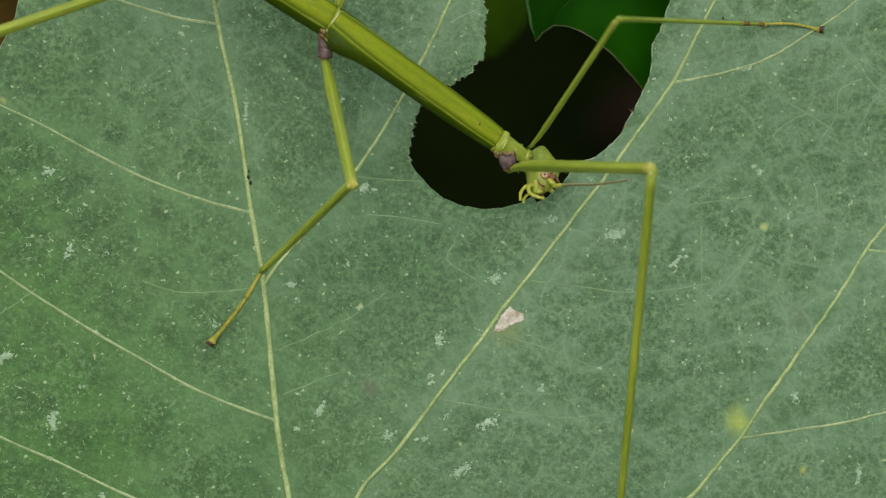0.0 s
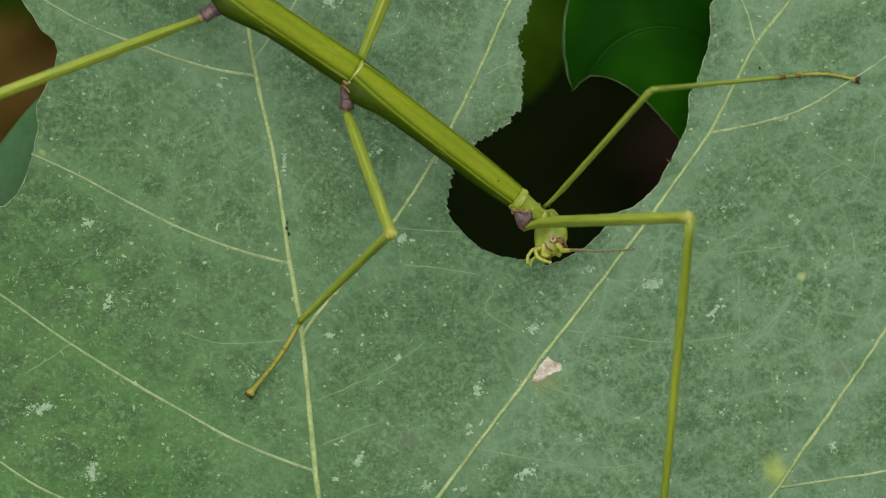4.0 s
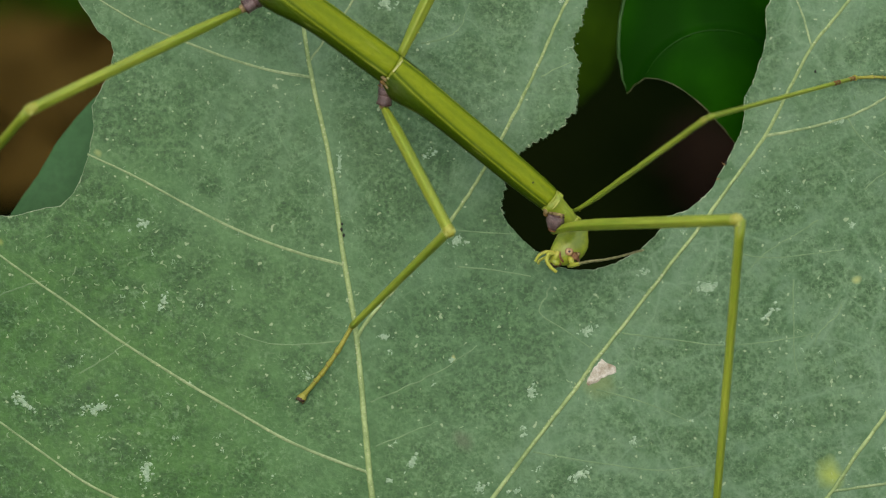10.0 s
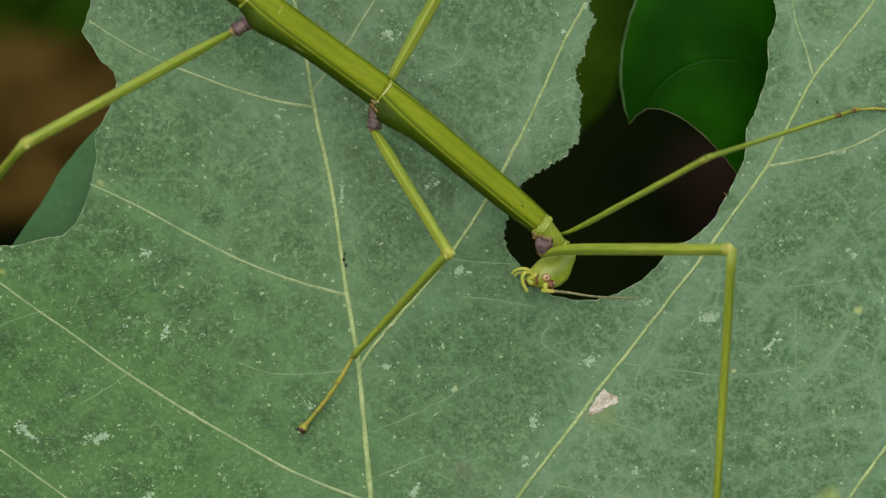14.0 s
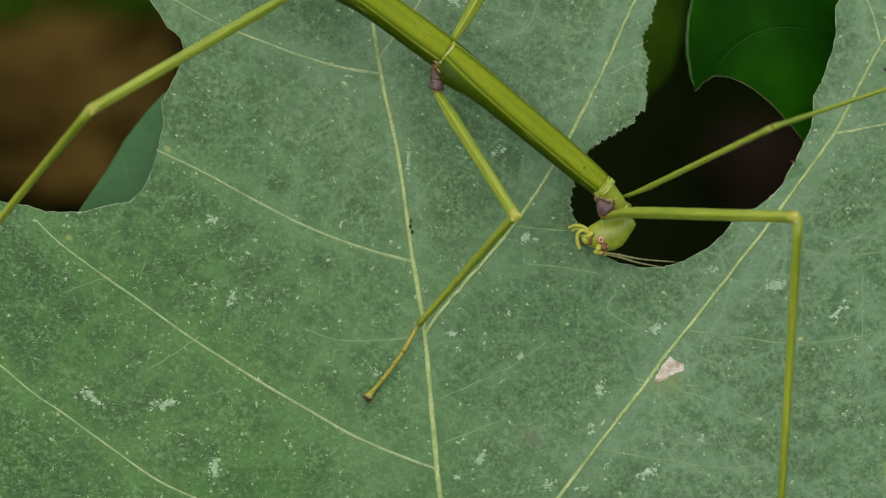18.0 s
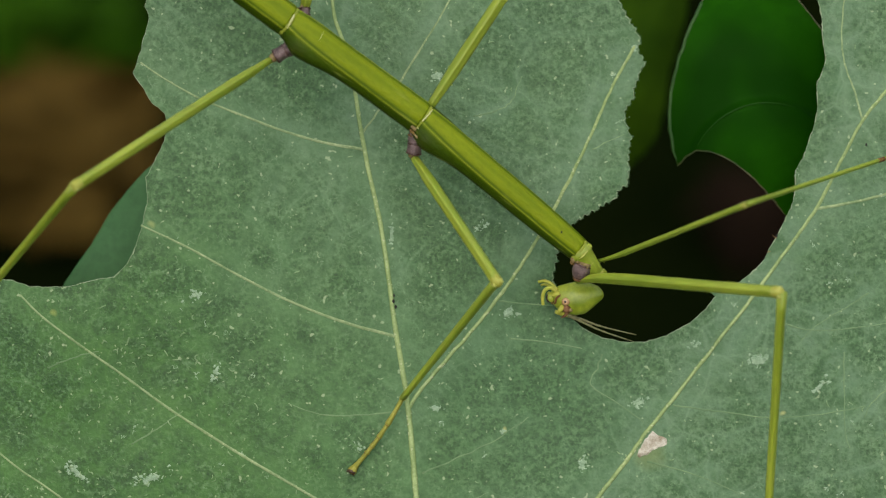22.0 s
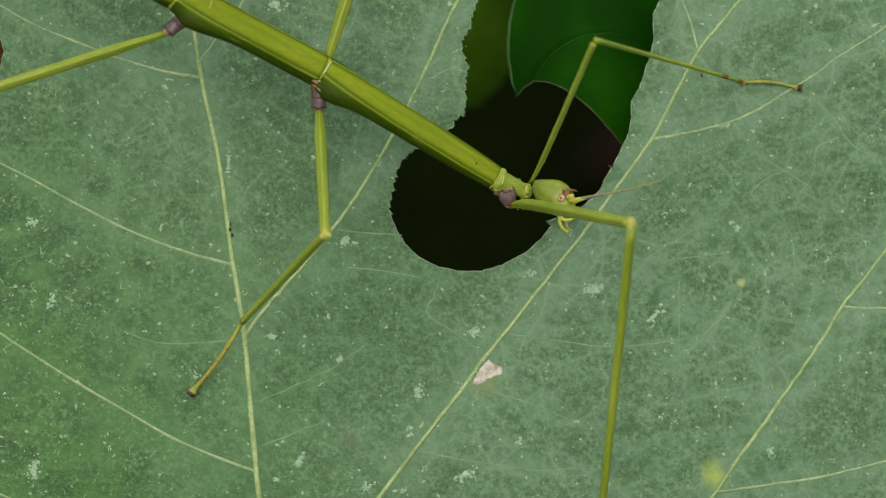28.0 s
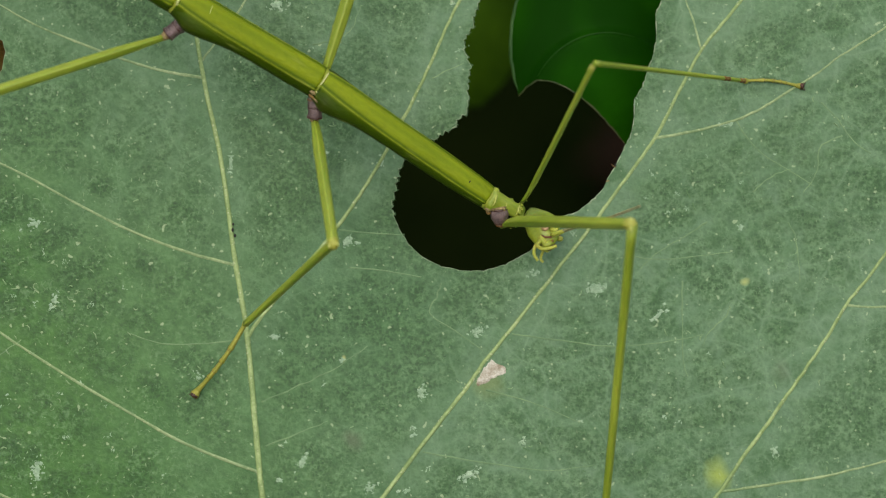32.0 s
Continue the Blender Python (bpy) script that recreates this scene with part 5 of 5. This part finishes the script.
    part("crest", tube([u(42, 21, 8), u(47, 28, 9), u(53, 33, 10), u(59, 35, 10)], [4.4 * U, 3.4 * U, 2.2 * U, 0.7 * U], 10), CREST_MAT, head, "small brown horn on the crown")
    for name in ("near_antenna", "far_antenna"):
        holder = part("antenna", tube(spline([u(0, 0, 0), u(43, 1, 2), u(96, -1, 3), u(172, 3, 1)], 8), [(2.8 - 2.0 * i / 24) * U * (1.18 if i % 2 else 0.9) for i in range(25)], 8), ANTENNA_MAT, bug, "thin jointed pale brown antenna")
        part("antenna_root", tube([u(-3, 0, 0), u(3, 0, 0), u(10, 0.2, 0.4), u(20, 0.4, 0.8), u(23, 0.4, 0.9)], [q * U for q in (3.4, 4.2, 3.8, 3.0, 2.0)], 10), PALP_MAT, holder, "thick green first joint of the antenna")
        INSECT[name] = holder

    # legs: thigh, shin, foot; the shin and foot follow the places where the feet hold on
    for key, lf, lt, r, spines, foot in (("mid", 300, 374, (8.8, 8.0, 6.9, 4.9), 10, 153), ("front", 430, 812, (8.8, 8.4, 6.9, 5.3), 18, 120),
                                         ("far", 430, 520, (4.4, 4.1, 3.7, 3.2), 8, 94), ("hind", 450, 612, (8.0, 7.8, 6.8, 5.6), 14, 120),
                                         ("mid_far", 420, 380, (9.6, 8.4, 7.4, 6.0), 12, 120), ("hind_far", 450, 470, (12.0, 10.0, 8.0, 6.0), 12, 120)):
        thigh = part("femur", femur_mesh(lf, r[0], r[1], spines, hash_of(key), {"front": 9.5, "far": -5.0}.get(key, 0.0)), LEG_SKIN, bug, "yellow-green ridged thigh")
        part("knee", blob(r[1] * 1.22 * U, (1.35, 1.05, 1.05), u(lf - 2, 0, 0), None, 0.1, 12), KNEE_MAT, thigh, "swollen pale tan knee")
        for side in (-1, 1):
            part("knee_lobe", blob(r[1] * 0.5 * U, (1.4, 0.6, 1.0), u(lf + 5, side * r[1] * 0.9, 3), None, 0.1, 8), RIDGE_MAT, thigh)
        shin = part("tibia", tibia_mesh(lt, r[2], r[3], hash_of(key) + 1), LEG_SKIN, bug, "thin green shin")
        if key == "far":
            for x0, x1, mat in ((438, 462, RED_MAT), (498, 519, BROWN_MAT)):
                part("tibia_patch", tube([u(q, 0, 2.5 * math.sin(math.pi * q / lt)) for q in np.linspace(x0, x1, 7)], [(3.9 + 0.5 * math.sin(i * 1.7)) * (0.8 if i in (0, 6) else 1.0) * U for i in range(7)], 12), mat, shin, "reddish brown patch on the shin")
        sole = thing_part("tarsus", bug)
        tarsus_parts(sole, foot, r[3] * 0.9)
        INSECT[key] = (thigh, shin, sole)
    return bug


def hash_of(word):
    return sum(ord(c) * (i + 3) for i, c in enumerate(word))


def thing_part(name, parent):
    """A part that is made of sub-parts: its own mesh is the short first joint."""
    return part(name, blob(5.4 * U, (1.2, 1, 1), (0, 0, 0), None, 0.1, 10), TARSUS_MAT, parent, "jointed tan foot with dark claws")


# ---- bites that the insect takes from the leaf ----
BITES = []


def build_bites():
    """Strips of the slot's floor: each is cut off in its turn and goes into the mouth."""
    def along(line, s):
        k = s * (len(line) - 1)
        j = min(int(k), len(line) - 2)
        return Vector(line[j]).lerp(Vector(line[j + 1]), k - j)
    count = 11
    for k in range(count):
        s1, s0 = 0.76 - 0.72 * k / count, 0.76 - 0.72 * (k + 1) / count
        a = [along(SLOT_FLOOR, s0 + (s1 - s0) * j / 4) for j in range(5)]
        b = [along(OLD_FLOOR, s0 + (s1 - s0) * j / 4) for j in range(5)]
        mid = (a[2] + b[2]) / 2
        here = leaf_spot(mid.x, mid.y, -2.0)
        bm = bmesh.new()
        rnd = random.Random(50 + k)
        rows = []
        for h in (0.0, -4.0):
            rows.append([[bm.verts.new(leaf_spot(p.x, p.y, h) - here) for p in a],
                         [bm.verts.new(leaf_spot(p.x, p.y + rnd.uniform(-1.2, 1.2), h) - here) for p in b]])
        (ta, tb), (la, lb) = rows
        for j in range(4):
            bm.faces.new((ta[j], ta[j + 1], tb[j + 1], tb[j]))
            bm.faces.new((la[j], lb[j], lb[j + 1], la[j + 1]))
            bm.faces.new((tb[j], tb[j + 1], lb[j + 1], lb[j])).material_index = 1
            bm.faces.new((ta[j + 1], ta[j], la[j], la[j + 1]))
        bm.faces.new((ta[0], tb[0], lb[0], la[0]))
        bm.faces.new((tb[4], ta[4], la[4], lb[4]))
        bmesh.ops.recalc_face_normals(bm, faces=bm.faces)
        ob = new("leaf_bite", mesh_of("leaf_bite", bm, LEAF_MAT, EDGE_MAT))
        for p in ob.data.polygons:
            p.use_smooth = False
        tagged(ob, "small green strip of leaf at the bitten edge", "leaf piece", "leaf pieces at the bitten edge")
        ob.matrix_world = LEAF @ Matrix.Translation(here)
        BITES.append((ob, LEAF @ Matrix.Translation(here), max(p.x for p in a)))


build_host_leaf()
build_shrub()
build_ground()
build_insect()
build_bites()


def motions():
    """All that moves: the insect's body, its head and feelers, its legs, and the pieces that it eats."""
    bug = INSECT["bug"]
    body_rows = [
        (0, 770, 156.1, 34.9), (1, 765.5, 156, 35.9), (2, 758.2, 152.3, 36), (3, 752, 155.9, 36.5),
        (3.5, 747.6, 155.5, 36.9), (5.5, 733.8, 157.6, 37.4), (6, 729.1, 158.8, 37.5), (7, 724.2, 152.9, 37.6),
        (8, 726.5, 150.9, 38.6), (9, 720.6, 147.5, 38.3), (10, 714.3, 146.5, 39.1), (11, 709.4, 141.7, 39),
        (12, 701.3, 138.3, 39.7), (13, 700.8, 135.3, 39.2), (13.5, 696, 133.7, 39.2), (15.5, 689.4, 133.1, 38.9),
        (16, 689.6, 132.4, 39.1), (17, 687.1, 129.8, 39), (18, 683.9, 124.5, 39.3), (19, 680.1, 118.5, 39.2),
        (20, 677.1, 114.6, 38.9), (21, 675.1, 108.9, 38.8), (22, 673.9, 105.4, 39.2), (23, 674.2, 104, 39.2),
        (24, 669.1, 98.4, 38.6), (24.5, 667.9, 93.7, 38.5), (25, 662.4, 85.3, 35.7), (25.5, 687.4, 106.4, 35.3),
        (26, 717.1, 128.4, 34.1), (26.5, 764.5, 146.5, 30.7), (28.5, 787.5, 149.1, 30.6), (29, 788.4, 152.4, 31.2),
        (30, 784.5, 159.9, 32.9), (31, 778.2, 165.3, 32.9), (32, 778.2, 167.1, 33.5),
    ]
    head_rows = [
        (0, 29.7, 1144, 418, 92, -26, -3, -2.4), (1, 29.7, 1133, 424, 92, -25.7, -9, -8.4), (2, 31.6, 1125, 426, 94, -25.4, -14, -13.4), (3, 31.6, 1110, 438, 95, -25.1, 0, 0.6),
        (3.5, 33.4, 1100, 440, 95, -25, 0, 0.6), (5.5, 38.4, 1076.2, 449.7, 96, -21, -8, -7.4), (6, 38.5, 1067.9, 453.8, 98, -20, -15, -14.4), (7, 40.2, 1056.6, 452.3, 103, -18, -8, -7.4),
        (8, 40, 1047.3, 461.1, 110, -16, -10, -9.4), (9, 41.7, 1039.6, 454.6, 114, -14, -4, -3.4), (10, 43.5, 1024.6, 459.4, 122, -11.5, -12, -11.4), (11, 43.4, 1012.3, 455.3, 128, -9, 4, 4.6),
        (12, 43.4, 996.9, 456.7, 138, -6.5, -6, -5.4), (13, 45, 987.5, 450.4, 152, -4, 4, 4.6), (13.5, 45, 984.1, 450.4, 148, -3.7, 5, 5.6), (15.5, 47.8, 977.8, 450.1, 140, -2.3, 6, 6.6),
        (16, 44, 977, 449.8, 140, -2, 8, 8.6), (17, 46.4, 964.6, 447.1, 148, 0.7, 9, 12), (18, 46.4, 960, 442.8, 156, 3.3, 8, 13), (19, 48.2, 948.9, 431.7, 166, 6, 11, 16),
        (20, 48, 944.7, 431, 162, 6.4, 14, 19), (21, 49.4, 937.8, 422.9, 166, 6.7, 17, 22), (22, 51, 928.1, 420.5, 172, 7.1, 17, 22), (23, 51, 928.3, 417.2, 175, 7.5, 18, 24),
        (24, 51.4, 926.2, 405.8, 173, 7.8, 21, 27), (24.5, 49.4, 929.7, 403, 170, 8, 21, 27), (25, 44.4, 994.8, 384.9, 98, -12, -26, -6), (25.5, 35.9, 1085, 372, 58, -10, -10, 20),
        (26, 26.7, 1119, 361, 30, 0, -32, 30), (26.5, 20.1, 1195, 347, 18, 0, -30, -5), (28.5, 21.9, 1202, 366, 44, -30, -12, -11.4), (29, 21.5, 1195, 377, 48, -32, -12, -11.4),
        (30, 22, 1190, 396, 54, -36, -16, -15.4), (31, 22, 1182, 408, 58, -38, -14, -13.4), (32, 23.6, 1176, 414, 60, -38, -18, -17.4),
    ]
    knees = {
        "mid": [
        (0, 810.4, 435.1, 355.2), (1, 808.7, 430.8, 358.6), (2, 809, 429, 354.6), (3, 810, 432.5, 352.1),
        (3.5, 809, 431.9, 351.1), (5.5, 814.8, 429.9, 347.2), (6, 814, 433.2, 342.8), (7, 814.3, 428.4, 338.9),
        (8, 813.1, 427.7, 338.5), (9, 812.8, 425.2, 334.5), (10, 813.1, 424.3, 329.7), (11, 814.3, 419.6, 325.8),
        (12, 811.6, 413.6, 324.8), (13, 810.7, 410.6, 325.5), (13.5, 810.4, 409, 322.1), (15.5, 807.8, 409.5, 318.1),
        (16, 805.4, 409.3, 319.3), (17, 807.2, 405.5, 317.5), (18, 805.7, 403.2, 311.8), (19, 807.5, 395, 310),
        (20, 806.3, 393.7, 304.9), (21, 803.9, 388.5, 304.8), (22, 804.3, 385.1, 302.8), (23, 803.6, 384, 303.4),
        (24, 802.2, 379.2, 299.3), (24.5, 799.9, 374.9, 300), (25, 778.6, 378.4, 299.2), (25.5, 778.2, 395.1, 323.7),
        (26, 786.2, 416.3, 336.3), (26.5, 793.1, 423.7, 360.6), (28.5, 799.6, 429.8, 358.7), (29, 800.9, 429.5, 362.4),
        (30, 804.6, 438, 360.3), (31, 805.6, 443, 359.7), (32, 806.7, 443.7, 360.6),
    ],
        "front": [
        (0, 1297.8, 412.4, 463.4), (1, 1302.7, 410.8, 456.1), (2, 1298.3, 408.6, 453.1), (3, 1300.1, 409.7, 446.8),
        (3.5, 1300.2, 408, 441.8), (5.5, 1297.5, 406.2, 428.6), (6, 1296.8, 408.4, 425.2), (7, 1294.6, 406.7, 421.8),
        (8, 1291, 407.1, 423.5), (9, 1292.6, 405.6, 417.4), (10, 1291.2, 405.7, 408.8), (11, 1288.8, 405.1, 407.3),
        (12, 1281.1, 403.1, 404.5), (13, 1282.5, 402.7, 403.3), (13.5, 1278.1, 402.8, 402.9), (15.5, 1270.5, 403.7, 402.5),
        (16, 1270, 405.1, 406), (17, 1270.3, 404, 401.6), (18, 1270.9, 404.7, 397), (19, 1277, 402.6, 386.1),
        (20, 1275.1, 403.3, 386), (21, 1274.7, 402, 383.5), (22, 1276.4, 401.9, 376.8), (23, 1277.9, 402.3, 375.6),
        (24, 1275.8, 403.2, 373.7), (24.5, 1273.6, 403, 377.2), (25, 1257.7, 402.2, 399.6), (25.5, 1254.7, 406.3, 431.9),
        (26, 1263.7, 410.4, 454.4), (26.5, 1290.2, 410.4, 473.8), (28.5, 1299.7, 409.7, 479.7), (29, 1301, 409.1, 479.3),
        (30, 1298.7, 409.7, 476.7), (31, 1292.8, 411.2, 476.6), (32, 1295.4, 410.4, 473.8),
    ],
        "far": [
        (0, 1243.1, 168.8, 442.7), (1, 1241.9, 178.3, 442.7), (2, 1240, 179.9, 441.8), (3, 1238.5, 191.4, 441.9),
        (3.5, 1237.3, 194.9, 440.2), (5.5, 1236.7, 210.9, 435.9), (6, 1235.4, 219.8, 437.7), (7, 1233.9, 221, 438.1),
        (8, 1234.5, 228.2, 439.4), (9, 1234.1, 228, 438.4), (10, 1234.8, 239.4, 435.6), (11, 1233.4, 242, 437.2),
        (12, 1235.5, 252.5, 433.9), (13, 1232.5, 247.5, 435.7), (13.5, 1232.4, 251.7, 435), (15.5, 1230.2, 252.3, 432.4),
        (16, 1225.4, 251.2, 436.9), (17, 1226.5, 258.9, 437.4), (18, 1225.3, 258.5, 436.6), (19, 1226.9, 256.1, 433.9),
        (20, 1221.7, 259.6, 438.8), (21, 1216.5, 255.9, 441.4), (22, 1213, 257.7, 441.8), (23, 1212.7, 258.1, 442.8),
        (24, 1208.6, 253.8, 444.6), (24.5, 1211.2, 246.3, 443.1), (25, 1210.2, 210.2, 445), (25.5, 1224.2, 178.4, 437.6),
        (26, 1236.4, 150.1, 432.4), (26.5, 1242.4, 112.6, 436.3), (28.5, 1238.2, 107.4, 439), (29, 1237.1, 112, 438.1),
        (30, 1235, 130.2, 437.1), (31, 1232.1, 139.6, 438.5), (32, 1234.7, 146.5, 437.3),
    ],
        "hind": [
        (0, 100, 228, 346.6), (1, 100, 228, 350.6), (2, 100, 228, 365.7), (3, 100, 228, 380.3),
        (3.5, 100, 228, 387.2), (5.5, 100, 228, 413.4), (6, 139, 234.7, 475.6), (7, 132.9, 235.8, 468.9),
        (8, 134.9, 231.6, 464.7), (9, 131.7, 231.9, 467.4), (10, 131, 230.8, 470.3), (11, 126.4, 234.1, 465),
        (12, 124.1, 233, 466.8), (13, 124.5, 232.7, 468.5), (13.5, 123.3, 233.8, 470.5), (15.5, 116.5, 238.5, 467.9),
        (16, 117, 236.8, 468.2), (17, 115, 236.2, 467.5), (18, 112.2, 237, 460.9), (19, 112.9, 234.4, 464.5),
        (20, 113.4, 237.4, 464.1), (21, 111.5, 236.9, 460.6), (22, 112.9, 234.2, 460), (23, 115.4, 235.1, 460.8),
        (24, 111.5, 236.9, 458.9), (24.5, 112.9, 231.1, 464.1), (25, 103.5, 231.8, 467.9), (25.5, 111.5, 224, 474.8),
        (26, 90, 225, 425.3), (26.5, 90, 225, 362.8), (28.5, 110, 240, 341.2), (29, 110, 240, 336.8),
        (30, 110, 240, 342.7), (31, 110, 240, 366.6), (32, 110, 240, 363.3),
    ],
    }
    ankles = {"mid": (637, 598, 30), "front": (1270, 1100, 14), "far": (1532, 152, 14), "hind": (-190, 520, 12)}
    toes = {"mid": (552, 722, 9), "front": (1262, 1210, 6), "far": (1628, 160, 8), "hind": (-270, 600, 8)}
    body, pro, head, inside, times = {}, {}, {}, {}, [r[0] for r in body_rows]
    for t, x, y, angle in body_rows:
        body[t] = Matrix.Translation(P(x, y, AXIS)) @ pose(0, 0, 0, 0, 0, -angle) @ pose(0, 0, 0, 0, 12, 0)
    walk(bug, [(t, LEAF @ body[t]) for t in times])
    feeler = {}
    second, bend = {}, {}
    for t, psi, ex, ey, theta, nod, ant, ant_far in head_rows:
        front = body[t] @ u(FRONT, 0, 0)
        pro[t] = Matrix.Translation(front) @ pose(0, 0, 0, 0, 0, -psi) @ pose(0, 0, 0, 0, 20, 0)
        turn = pose(0, 0, 0, 0, 0, -theta) @ pose(0, 0, 0, 0, nod, 0)
        head[t] = Matrix.Translation(P(ex, ey, 62)) @ turn @ Matrix.Translation(u(-46, -8, -20))
        feeler[t], second[t], bend[t] = ant, ant_far, psi
    inner = {t: body[t].inverted() for t in times}
    walk(INSECT["pro"], [(t, inner[t] @ pro[t]) for t in times])
    walk(INSECT["head"], [(t, inner[t] @ head[t]) for t in times])
    for name, side, aim in (("near_antenna", 1, feeler), ("far_antenna", -1, second)):
        rows = []
        for t in times:
            base = head[t] @ u(88 if 25.8 < t < 26.8 and side > 0 else 64, 24 if t < 25.4 else 13, 15 if side > 0 else 13)
            rows.append((t, inner[t] @ Matrix.Translation(base) @ pose(0, 0, 0, 0, 0, -aim[t]) @ pose(0, 0, 0, 0, float(np.interp(t, [13, 16, 24.5, 25, 26, 26.5, 28.5], [-44, 30, 30, -40, -6, -4, -24])), 0)))
        walk(INSECT[name], rows)

    def leg(key, hip, knee, ankle, toe):
        thigh, shin, sole = INSECT[key]
        reach = {"mid": 374, "front": 812, "far": 520, "hind": 612, "mid_far": 380, "hind_far": 470}[key]
        ra, rb, rc = [], [], []
        for t in times:
            k = P(*knee[t])
            ra.append((t, inner[t] @ turn_to(hip[t], k)))
            rb.append((t, inner[t] @ turn_to(k, P(*ankle))))
            end = k + (P(*ankle) - k).normalized() * (reach * U)
            rc.append((t, inner[t] @ turn_to(end, P(*toe))))
        walk(thigh, ra)
        walk(shin, rb)
        walk(sole, rc)
    for key, hip in (("mid", lambda t: body[t] @ u(34, -58, -14)), ("front", lambda t: pro[t] @ u(42, -34, 0)),
                     ("far", lambda t: pro[t] @ u(46 + 0.8 * (42 - bend[t]), 16, -8)), ("hind", lambda t: body[t] @ HIND @ u(-267, -68, -15))):
        leg(key, {t: hip(t) for t in times}, {r[0]: r[1:] for r in knees[key]}, ankles[key], toes[key])
    leg("mid_far", {t: body[t] @ u(2, 20, -12) for t in times}, {t: (915, -258, 190) for t in times}, (880, -560 + 170, 20), (800, -420, 8))
    leg("hind_far", {t: body[t] @ HIND @ u(-274, 40, -24) for t in times}, {t: (560, -440, 170) for t in times}, (330, -300, 20), (240, -230, 8))

    # each bite is taken when the mouth reaches it, and stays inside the head
    for i, (ob, here, x) in enumerate(BITES):
        when = float(np.interp(-x, [-1150, -1138, -1105, -1062, -1030, -965, -920, -893], [0.3, 0.6, 3.0, 6.0, 9.0, 13.0, 19.0, 23.0])) + 0.3
        rows = [(0.0, here), (round(when, 1), here)]
        for t in times:
            if t > when + 0.35:
                rows.append((t, LEAF @ head[t] @ Matrix.Translation(u(38, 0, 0)) @ pose(0, 0, 0, 0, 0, 20 * i)))
        walk(ob, rows)


motions()
